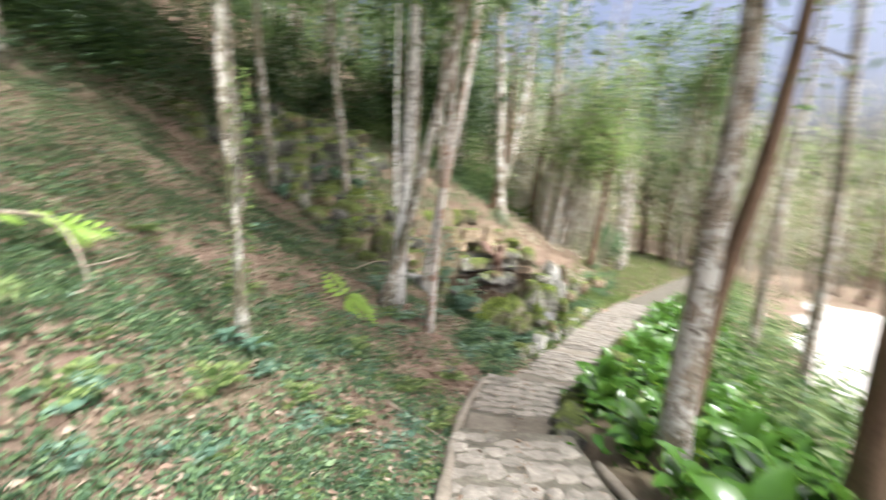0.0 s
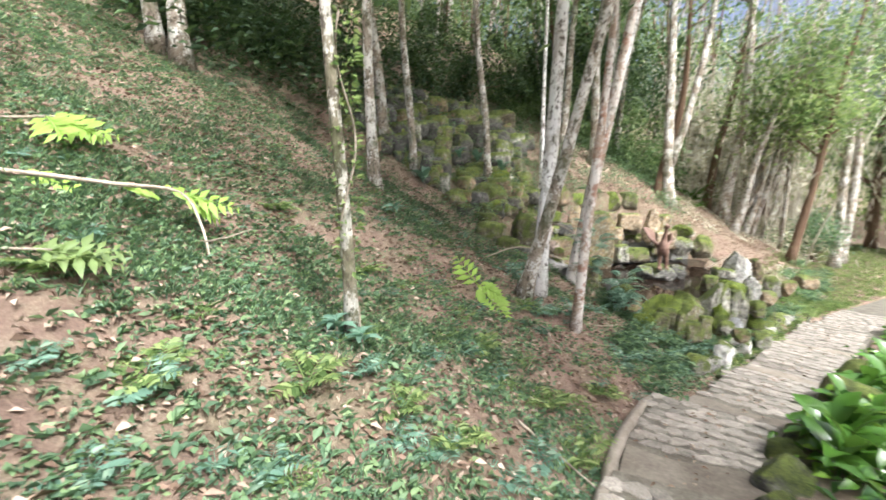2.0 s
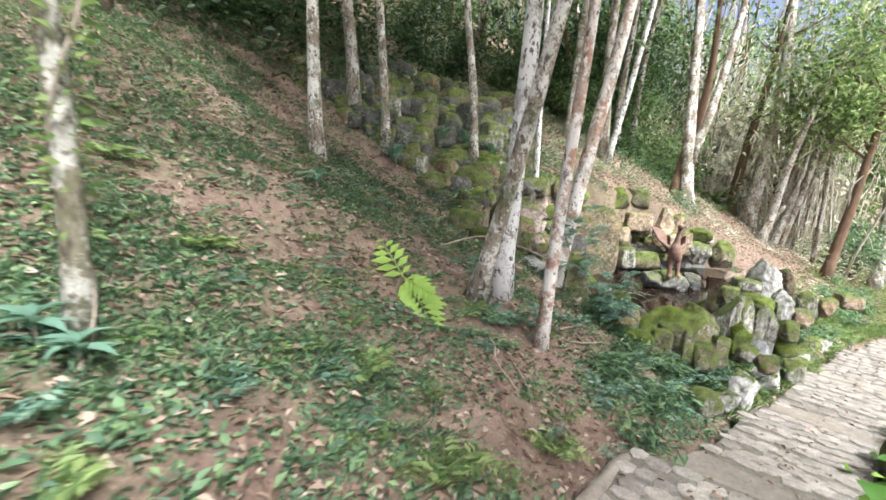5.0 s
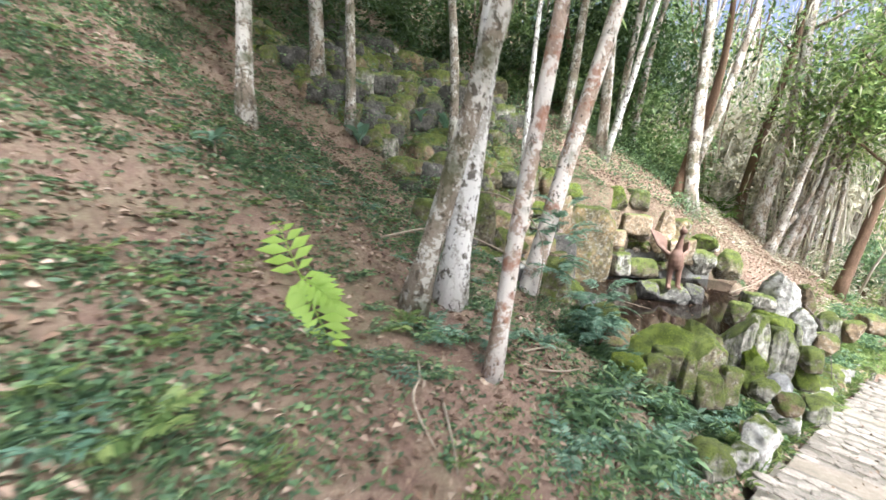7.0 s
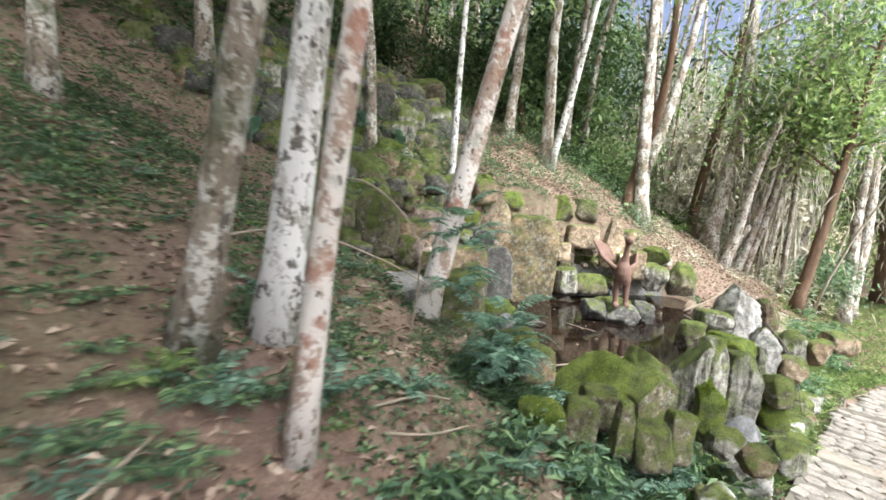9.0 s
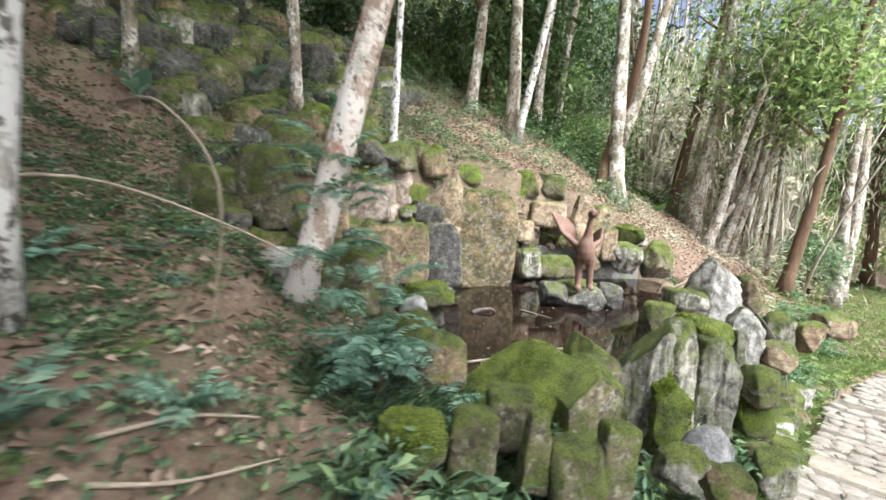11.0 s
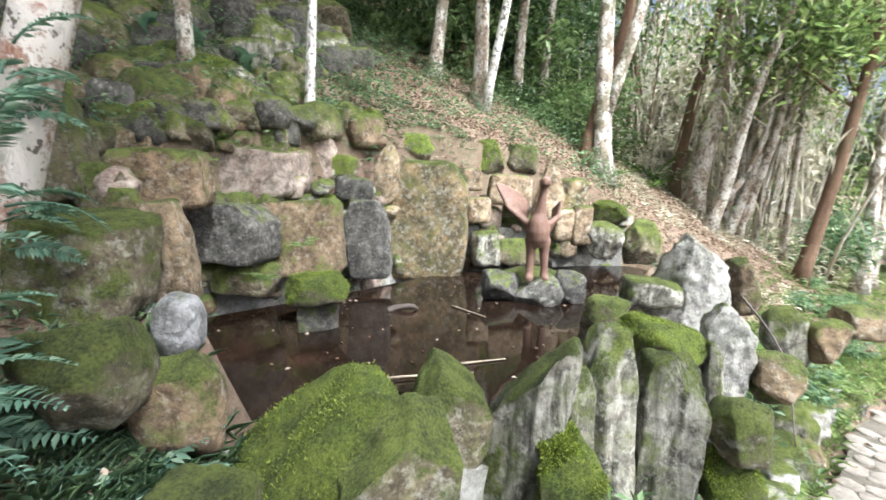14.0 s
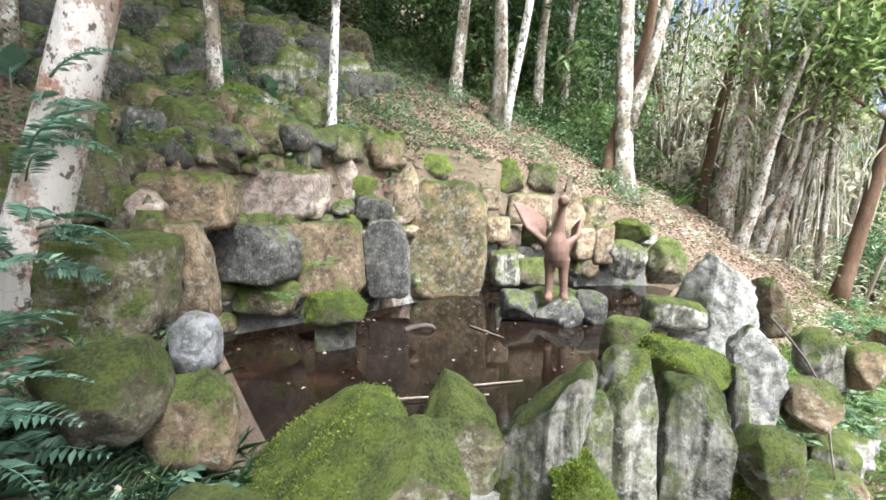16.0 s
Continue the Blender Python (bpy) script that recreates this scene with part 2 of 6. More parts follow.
PALE = bark("pale_lichened_bark", [(0.3, (0.10, 0.08, 0.055)), (0.5, (0.25, 0.21, 0.16)), (0.7, (0.34, 0.30, 0.24))], (0.56, 0.54, 0.48), None, 0.5, 0.505, 0.55)
WHITE = bark("white_lichened_bark", [(0.34, (0.14, 0.12, 0.09)), (0.48, (0.38, 0.36, 0.31)), (0.66, (0.58, 0.56, 0.52))], (0.68, 0.67, 0.63), None, 0.58, 0.47, 0.55)
RED = bark("red_and_pale_bark", [(0.3, (0.15, 0.09, 0.06)), (0.5, (0.34, 0.26, 0.20)), (0.7, (0.50, 0.44, 0.38))], (0.60, 0.56, 0.50), (0.27, 0.125, 0.075), 0.55, 0.48, 0.58)
GREY = bark("grey_brown_bark", [(0.3, (0.09, 0.07, 0.05)), (0.5, (0.22, 0.18, 0.13)), (0.7, (0.37, 0.32, 0.26))], (0.43, 0.41, 0.36))
BROWN = bark("dark_brown_bark", [(0.3, (0.04, 0.025, 0.016)), (0.5, (0.12, 0.075, 0.045)), (0.7, (0.21, 0.14, 0.09))])
CREEPER = bark("creeper_grown_bark", [(0.3, (0.06, 0.055, 0.03)), (0.5, (0.17, 0.15, 0.10)), (0.7, (0.34, 0.31, 0.25))], (0.45, 0.43, 0.37), None, 0.46)
MOSSY = bark("moss_grown_bark", [(0.3, (0.035, 0.035, 0.015)), (0.5, (0.12, 0.12, 0.05)), (0.7, (0.28, 0.26, 0.18))])


def foliage(name, stops, through_light=0.4, rough=0.5, spec=0.35):
    """Leaves: hue varies leaf by leaf; some light passes through."""
    m, nt, b = shader(name, rough)
    b.inputs["Specular IOR Level"].default_value = spec
    g = nt.nodes.new("ShaderNodeNewGeometry")
    c = ramp(nt, g.outputs["Random Per Island"], stops)
    c = mix(nt, 0.35, c, ramp(nt, noise_of(nt, 1.3, 4), [(0.3, (0.3, 0.3, 0.3)), (0.7, (0.75, 0.75, 0.75))]), "OVERLAY")
    nt.links.new(c, b.inputs["Base Color"])
    t = nt.nodes.new("ShaderNodeBsdfTranslucent")
    nt.links.new(mix(nt, 0.25, c, (0.14, 0.19, 0.03), "ADD"), t.inputs[0])
    k = nt.nodes.new("ShaderNodeMixShader")
    k.inputs[0].default_value = through_light
    nt.links.new(b.outputs[0], k.inputs[1])
    nt.links.new(t.outputs[0], k.inputs[2])
    nt.links.new(k.outputs[0], nt.nodes["Material Output"].inputs[0])
    return m


LEAF = foliage("tree_leaves", [(0.0, (0.04, 0.08, 0.028)), (0.5, (0.095, 0.155, 0.055)), (1.0, (0.21, 0.27, 0.11))], 0.45)
LIGHT_LEAF = foliage("light_green_leaves", [(0.0, (0.085, 0.14, 0.045)), (0.5, (0.16, 0.23, 0.075)), (1.0, (0.30, 0.37, 0.14))], 0.55)
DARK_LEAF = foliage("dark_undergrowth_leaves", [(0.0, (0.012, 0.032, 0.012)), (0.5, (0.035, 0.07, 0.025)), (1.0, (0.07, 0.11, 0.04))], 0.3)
HERB = foliage("ground_herbs", [(0.0, (0.05, 0.092, 0.052)), (0.45, (0.09, 0.155, 0.08)), (0.8, (0.14, 0.22, 0.10)), (1.0, (0.22, 0.31, 0.14))], 0.4)
FERN = foliage("fern_fronds", [(0.0, (0.20, 0.34, 0.05)), (1.0, (0.36, 0.52, 0.10))], 0.5)
BLUE_FERN = foliage("blue_green_fronds", [(0.0, (0.08, 0.15, 0.105)), (0.6, (0.13, 0.225, 0.155)), (1.0, (0.24, 0.33, 0.23))], 0.4)
MOSS = foliage("moss_shoots", [(0.0, (0.045, 0.07, 0.012)), (0.5, (0.13, 0.175, 0.022)), (1.0, (0.27, 0.33, 0.045))], 0.35)
GLOSSY = foliage("glossy_broad_leaves", [(0.0, (0.03, 0.085, 0.015)), (0.6, (0.07, 0.16, 0.02)), (1.0, (0.18, 0.30, 0.03))], 0.3, 0.25, 0.5)
LITTER = foliage("dry_leaf_litter", [(0.0, (0.07, 0.046, 0.03)), (0.4, (0.16, 0.106, 0.072)), (0.75, (0.25, 0.185, 0.135)), (1.0, (0.37, 0.305, 0.235))], 0.1, 0.8, 0.2)
PALE_LITTER = foliage("pale_leaf_litter", [(0.0, (0.15, 0.095, 0.065)), (0.5, (0.24, 0.17, 0.125)), (1.0, (0.38, 0.315, 0.245))], 0.1, 0.8, 0.2)
STRAW = foliage("dry_hanging_leaves", [(0.0, (0.24, 0.22, 0.14)), (0.6, (0.48, 0.45, 0.34)), (1.0, (0.68, 0.66, 0.56))], 0.4, 0.7)


def plain(name, stops, scale, rough=0.85, bump=0.5, depth=0.01, spec=0.3):
    m, nt, b = shader(name, rough)
    b.inputs["Specular IOR Level"].default_value = spec
    mid, fine = noise_of(nt, scale, 7, 0.7), noise_of(nt, scale * 7, 6, 0.7)
    oi = nt.nodes.new("ShaderNodeObjectInfo")
    h = nt.nodes.new("ShaderNodeHueSaturation")
    nt.links.new(calc(nt, "ADD", calc(nt, "MULTIPLY", oi.outputs["Random"], 0.4), 0.8), h.inputs["Value"])
    nt.links.new(ramp(nt, mix(nt, 0.45, mid, fine), stops), h.inputs["Color"])
    nt.links.new(h.outputs[0], b.inputs["Base Color"])
    relief(nt, b, mix(nt, 0.5, mid, fine), bump, depth)
    return m


SOIL = earth()
COBBLE = plain("worn_cobble_stone", [(0.34, (0.10, 0.09, 0.075)), (0.5, (0.20, 0.18, 0.148)), (0.66, (0.34, 0.31, 0.26))], 9)
CEMENT = plain("dirty_cement", [(0.3, (0.09, 0.076, 0.058)), (0.5, (0.165, 0.142, 0.11)), (0.7, (0.25, 0.22, 0.18))], 5)
JOINT = plain("sandy_joint", [(0.34, (0.05, 0.046, 0.032)), (0.5, (0.10, 0.09, 0.068)), (0.66, (0.18, 0.165, 0.13))], 6)
MORTAR = plain("old_mortar", [(0.36, (0.08, 0.08, 0.06)), (0.5, (0.26, 0.255, 0.225)), (0.68, (0.50, 0.49, 0.46))], 5)
RUST = plain("rusty_terracotta", [(0.3, (0.09, 0.05, 0.035)), (0.5, (0.165, 0.098, 0.07)), (0.7, (0.25, 0.165, 0.125))], 8, 0.6, 0.3, 0.006)
CANE = plain("pale_dry_cane", [(0.3, (0.25, 0.22, 0.15)), (0.5, (0.45, 0.42, 0.33)), (0.7, (0.62, 0.59, 0.50))], 5)
DARK_WOOD = plain("sodden_wood", [(0.3, (0.03, 0.024, 0.02)), (0.5, (0.07, 0.055, 0.045)), (0.7, (0.13, 0.10, 0.085))], 14, 0.5)
TWIG = plain("dry_stick", [(0.3, (0.11, 0.085, 0.06)), (0.5, (0.25, 0.21, 0.155)), (0.7, (0.38, 0.34, 0.27))], 14)


def pond_water():
    m, nt, b = shader("dark_pond_water", 0.04)
    b.inputs["Specular IOR Level"].default_value = 0.5
    b.inputs["IOR"].default_value = 1.33
    c = ramp(nt, noise_of(nt, 1.4, 6, 0.65), [(0.35, (0.005, 0.003, 0.002)), (0.6, (0.014, 0.009, 0.006)), (0.75, (0.04, 0.021, 0.013))])
    nt.links.new(c, b.inputs["Base Color"])
    relief(nt, b, noise_of(nt, 7, 3), 0.06, 0.01)
    return m


WATER_FACE = pond_water()

# ---- mesh helpers ----
def mesh_of(name, verts, faces, material, smooth=False):
    me = bpy.data.meshes.new(name)
    me.from_pydata([tuple(v) for v in verts], [], [tuple(f) for f in faces])
    me.materials.append(material)
    if smooth:
        me.polygons.foreach_set("use_smooth", [True] * len(me.polygons))
    me.update()
    return me


def part(name, mesh, parent, label=""):
    ob = new(name, mesh)
    ob.parent = parent
    return tagged(ob, label)


def thing(name, label, category, group="", kind="", at=(0, 0, 0)):
    ob = new(name)
    ob.location = at
    return tagged(ob, label, category, group, kind)


def fast_mesh(name, verts, tris, material):
    me = bpy.data.meshes.new(name)
    verts, tris = np.asarray(verts, np.float32), np.asarray(tris, np.int32)
    me.vertices.add(len(verts))
    me.vertices.foreach_set("co", verts.ravel())
    me.loops.add(tris.size)
    me.loops.foreach_set("vertex_index", tris.ravel())
    me.polygons.add(len(tris))
    me.polygons.foreach_set("loop_start", np.arange(0, tris.size, 3, dtype=np.int32))
    me.update(calc_edges=True)
    me.validate()
    me.materials.append(material)
    return me


def unit(a):
    return a / np.maximum(np.linalg.norm(a, axis=-1, keepdims=True), 1e-9)


def leaves(points, axis, length, width, fold=0.25, rng=None, droop=0.2):
    """Folded leaves of four corners and two faces each; returns corners and faces."""
    n = len(points)
    axis = unit(axis)
    side = unit(np.cross(axis, unit(rng.normal(size=(n, 3)) * 0.6 + (0, 0, 1))))
    up = np.cross(side, axis)
    length, width = np.broadcast_to(length, n)[:, None], np.broadcast_to(width, n)[:, None]
    mid = points + axis * length * 0.45 + up * width * fold
    tip = points + axis * length - np.array([0, 0, 1.0]) * length * droop
    v = np.stack([points, mid - side * width / 2, tip, mid + side * width / 2], axis=1).reshape(-1, 3)
    k = (np.arange(n) * 4)[:, None]
    f = np.stack([k + (0, 1, 2), k + (0, 2, 3)], axis=1).reshape(-1, 3)
    return v, f


def gather(pieces):
    vs, fs, o = [], [], 0
    for v, f in pieces:
        vs.append(v)
        fs.append(f + o)
        o += len(v)
    return np.concatenate(vs), np.concatenate(fs)


def tube(line, radii, sides=10, wobble=0.0, seed=0):
    """A closed, tapering tube along a line of places, with uneven girth."""
    rng = np.random.default_rng(seed)
    line, n = np.asarray(line, float), len(line)
    t = unit(np.gradient(line, axis=0))
    a = unit(np.cross(t, np.where(np.abs(t[:, 2:3]) > 0.9, (1.0, 0, 0), (0, 0, 1.0))))
    b = np.cross(t, a)
    th = np.arange(sides) * 2 * np.pi / sides
    g = 1 + wobble * (rng.normal(size=(n, sides)) * 0.5 + np.sin(th * 2 + rng.uniform(0, 6)) * 0.6)
    ring = line[:, None] + (a[:, None] * np.cos(th)[None, :, None] + b[:, None] * np.sin(th)[None, :, None]) * (np.asarray(radii)[:, None] * g)[:, :, None]
    v = np.concatenate([ring.reshape(-1, 3), line[:1], line[-1:]])
    i, j = np.meshgrid(np.arange(n - 1), np.arange(sides), indexing="ij")
    p, q = (i * sides + j).ravel(), (i * sides + (j + 1) % sides).ravel()
    f = np.concatenate([np.stack([p, q, q + sides], 1), np.stack([p, q + sides, p + sides], 1)])
    s = np.arange(sides)
    e = (n - 1) * sides
    f = np.concatenate([f, np.stack([(s + 1) % sides, s, np.full(sides, n * sides)], 1), np.stack([e + s, e + (s + 1) % sides, np.full(sides, n * sides + 1)], 1)])
    return v, f


def smooth_mesh(name, vf, material):
    me = fast_mesh(name, vf[0], vf[1], material)
    me.polygons.foreach_set("use_smooth", [True] * len(me.polygons))
    return me


def z_at(x, y):
    return float(ground([x], [y])[0])


# ---- ground ----
def axis_steps(a, b, step, far):
    inner = np.arange(a, b + 1e-6, step)
    out, d, s = [], 0.0, step
    while d < far:
        s *= 1.25
        d += s
        out.append(d)
    out = np.array(out)
    return np.concatenate([a - out[::-1], inner, b + out])


gx, gy = axis_steps(-8, 8, 0.11, 500), axis_steps(-4, 20, 0.11, 500)
X, Y = np.meshgrid(gx, gy)
Z = ground(X.ravel(), Y.ravel())
nx, ny = len(gx), len(gy)
i, j = np.meshgrid(np.arange(ny - 1), np.arange(nx - 1), indexing="ij")
p = (i * nx + j).ravel()
soil = new("ground", smooth_mesh("ground", (np.stack([X.ravel(), Y.ravel(), Z], 1), np.concatenate([np.stack([p, p + 1, p + nx + 1], 1), np.stack([p, p + nx + 1, p + nx], 1)])), SOIL))
tagged(soil, "sloping forest floor of reddish earth, dry leaves and low herbs", "ground", kind="structure")

# ---- stepped path ----
RISERS = [-4.0, -2.2, -0.4, 1.45, 3.46, 5.25, 7.6, 10.0, 12.4]
RISE, BAND = 0.17, 0.62


def path_height(run):
    """Treads that fall gently, with a riser of one step between them."""
    run = np.atleast_1d(np.asarray(run, float))
    edges = [-7.0] + RISERS
    out = mean_height(run)
    for a, b in zip(edges, edges[1:]):
        k = (run >= a) & (run < b)
        ha, hb = float(mean_height(a)) - RISE / 2, float(mean_height(b)) + RISE / 2
        out = np.where(k, ha + (hb - ha) * (run - a) / (b - a), out)
    k = run >= RISERS[-1]
    return np.where(k, mean_height(run) - RISE / 2 * np.clip(1 - (run - RISERS[-1]) / 3, 0, 1), out)


def on_path(run, side, lift=0.0):
    run, side = np.atleast_1d(np.asarray(run, float)), np.atleast_1d(np.asarray(side, float))
    cx, cy = np.interp(run, RUN, CENTRE[:, 0]), np.interp(run, RUN, CENTRE[:, 1])
    tx, ty = np.interp(run, RUN, TANGENT[:, 0]), np.interp(run, RUN, TANGENT[:, 1])
    a, b = path_edges(run)
    side = np.where(side > HALF, a + side - HALF, np.where(side < -HALF, b + side + HALF, (a + b) / 2 + side / HALF * (a - b) / 2))
    return np.stack([cx - ty * side, cy + tx * side, path_height(run) + lift], 1)


path = thing("stepped_path", "narrow cobbled footpath with shallow cement-edged steps", "path", kind="structure")
for a, b in zip([-6.0] + RISERS, RISERS + [30.0]):
    # the bed of each tread, a slab of sandy mortar
    r = np.linspace(a, b - 1e-4, max(4, int((b - a) / 0.25)))
    s = np.linspace(-HALF, HALF, 9)
    rr, ss = np.meshgrid(r, s, indexing="ij")
    top = on_path(rr.ravel(), ss.ravel(), -0.012)
    low = top - (0, 0, 0.4)
    n, k = len(r), len(s)
    i, j = np.meshgrid(np.arange(n - 1), np.arange(k - 1), indexing="ij")
    p = (i * k + j).ravel()
    f = [np.stack([p, p + k, p + k + 1, p + 1], 1)]
    e = np.arange(k - 1)
    o = n * k
    f += [np.stack([e, e + 1, e + 1 + o, e + o], 1), np.stack([(n - 1) * k + e + 1, (n - 1) * k + e, (n - 1) * k + e + o, (n - 1) * k + e + 1 + o], 1)]
    e = np.arange(n - 1) * k
    f += [np.stack([e + k, e, e + o, e + k + o], 1), np.stack([e + k - 1, e + 2 * k - 1, e + 2 * k - 1 + o, e + k - 1 + o], 1)]
    part("tread", mesh_of("tread", np.concatenate([top, low]), np.concatenate(f), JOINT), path)
for a in RISERS[1:-1]:
    # cement landing under each riser
    r, s = np.linspace(a + 0.01, a + BAND, 6), np.linspace(-HALF + 0.02, HALF - 0.02, 12)
    rr, ss = np.meshgrid(r, s, indexing="ij")
    wav = 0.05 * np.sin(ss * 5 + a) * (rr > a + 0.3)
    top = on_path((rr + wav).ravel(), ss.ravel(), 0.012)
    k = len(s)
    i, j = np.meshgrid(np.arange(len(r) - 1), np.arange(k - 1), indexing="ij")
    p = (i * k + j).ravel()
    me = mesh_of("landing", top, np.stack([p, p + k, p + k + 1, p + 1], 1), CEMENT)
    part("landing", me, path, "worn cement strip below the step")
    bm = bmesh.new()
    bm.from_mesh(me)
    g = bmesh.ops.extrude_face_region(bm, geom=bm.faces[:])
    bmesh.ops.translate(bm, verts=[v for v in g["geom"] if isinstance(v, bmesh.types.BMVert)], vec=(0, 0, -0.05))
    bmesh.ops.recalc_face_normals(bm, faces=bm.faces)
    bm.to_mesh(me)
    bm.free()
for side in (1, -1):
    # low cement kerb beside the steps
    r = np.linspace(-5, 5.3 if side > 0 else 3.0, 60)
    line = on_path(r, np.full(len(r), side * (HALF + 0.03)), 0.02)
    line[:, 2] = mean_height(r) + 0.02
    part("kerb", smooth_mesh("kerb", tube(line, np.full(len(r), 0.045), 8, 0.2, 4), CEMENT), path, "low worn cement kerb")

# ---- pond ----
outline = smooth_line(POND + POND[:1], 6)[:-1]
water = new("pond_water", mesh_of("pond_water", [(*((q - (1.1, 11.2)) * 1.08 + (1.1, 11.2)), WATER) for q in outline], [list(range(len(outline)))[::-1]], WATER_FACE))
if water.data.polygons[0].normal.z < 0:
    water.data.flip_normals()
tagged(water, "still dark brown pond water with fallen leaves", "water", kind="structure")


def rim_wall(name, line, low, high, thick, label):
    """A mortar core behind the facing stones."""
    line = np.asarray(line, float)
    t = unit(np.gradient(line, axis=0))
    out = np.stack([-t[:, 1], t[:, 0]], 1)
    n, v = len(line), []
    for off, z in ((0, low), (0, high), (thick, high), (thick, low)):
        wave = 0.05 * np.sin(np.arange(n) * 0.9 + off * 3) * (z == high)
        v.append(np.column_stack([line + out * off, np.full(n, z) + wave]))
    v = np.concatenate(v)
    f = []
    for k in range(4):
        for a in range(n - 1):
            p, q = k * n, ((k + 1) % 4) * n
            f.append((p + a, p + a + 1, q + a + 1, q + a))
    f += [(0, n, 2 * n, 3 * n), (4 * n - 1, 3 * n - 1, 2 * n - 1, n - 1)]
    return tagged(new(name, mesh_of(name, v, f, MORTAR)), label, "wall", kind="structure")


far_line = smooth_line([(-0.3, 8.95), (-1.0, 9.4), (-1.6, 10.05), (-1.2, 11.1), (-0.75, 11.95), (-0.2, 12.9), (0.95, 13.9), (2.5, 14.5)], 6)[::-1]
far_wall = rim_wall("wall_pond_far", far_line[14:], WATER - 0.4, -0.42, -0.7, "mortar core of the pond's rear stone wall")
rim_wall("wall_pond_end", far_line[:15], WATER - 0.4, -0.75, -0.7, "mortar core of the pond's end wall")
near_line = smooth_line([(0.35, 8.75), (0.85, 8.72), (1.5, 8.95), (2.2, 9.9), (2.6, 11.2), (2.95, 12.6)], 6)
rim_wall("wall_pond_near", near_line, -2.1, -1.18, -0.22, "mortar core of the pond's front stone rim")


def patchy(x, y, seed, scale=1.1):
    return np.sin(x * 2.1 * scale + seed) * np.sin(y * 1.7 * scale + seed * 2) + np.sin(x * 0.9 * scale - y * 1.3 * scale + seed * 3) * 0.7


ball = {}
for level in (3, 4, 5):
    bm = bmesh.new()
    bmesh.ops.create_icosphere(bm, subdivisions=level, radius=1)
    bm.verts.ensure_lookup_table()
    ball[level] = (np.array([v.co[:] for v in bm.verts]), np.array([[v.index for v in f.verts] for f in bm.faces]))
    bm.free()
rock_count = [0]
scree_rest = {}


def boulder_mesh(kind, size, boxy, seed, level=4, taper=0.0, cuts=()):
    """A broken stone: a squarish body cut by flat faces, with ridged, pitted relief of one true scale."""
    rng = np.random.default_rng(seed)
    v, f = ball[level]
    v = v / (np.abs(v) ** boxy).sum(1, keepdims=True) ** (1 / boxy)
    count = 7 if boxy >= 6 else 15
    chip = [unit(rng.normal(size=3) * (1, 1, 0.9)) for k in range(count)]
    depth = rng.uniform(0.84, 0.98, count) if boxy >= 6 else rng.uniform(0.66, 0.95, count) if boxy >= 3 else rng.uniform(0.86, 1.0, count)
    for n, k in zip(chip, depth):
        over = v @ n - k * (v @ n).max()
        v = v - np.clip(over, 0, None)[:, None] * n * 0.97
    for a, b, c, d in cuts:
        # the faces that give this stone its outline
        n = unit(np.array([a, b, c], float))
        v = v - np.clip(v @ n - d, 0, None)[:, None] * n * 0.97
    if kind == "cleft":
        th = np.arctan2(v[:, 1], v[:, 0])
        rib = np.sin(th * 9 + v[:, 2] * 1.5 + 1.2 * np.sin(th * 2))
        v = v * np.column_stack([1 + 0.05 * rib - 0.09 * np.clip(rib, -1, -0.3)] * 2 + [np.ones(len(v))])
    if taper:
        # narrows and leans towards a crest
        u = (v[:, 2:3] + 1) / 2
        v = np.column_stack([v[:, :2] * (1 - taper * u) + np.array([rng.uniform(-0.3, 0.5), 0.1]) * taper * u, v[:, 2]])
    lo, hi = v.min(0), v.max(0)
    v = (v - (lo + hi) / 2) / (hi - lo) * np.array(size)
    o = Vector(rng.uniform(-50, 50, 3))
    deep = 1.5 if kind in ("white", "cleft", "ochre") else 0.35 if kind == "grey" else 1.0
    span = min(1.0, 0.35 + 0.65 * float(np.mean(size)) / 0.5) * deep
    big, tall = 3.2, (1, 1, 0.35) if kind == "cleft" else (1, 1, 1)
    amp = []
    for q in v * tall:
        q = Vector(q)
        amp.append((noise.noise(q * big + o) * 0.028 - abs(noise.noise(q * 7.0 + o)) * 0.026 + noise.noise(q * 17 + o) * 0.012 - abs(noise.noise(q * 40 + o)) * 0.008) * span)
    v = v + unit(v / np.array(size)) * np.array(amp)[:, None]
    return smooth_mesh("boulder", (v, f), STONES[kind])


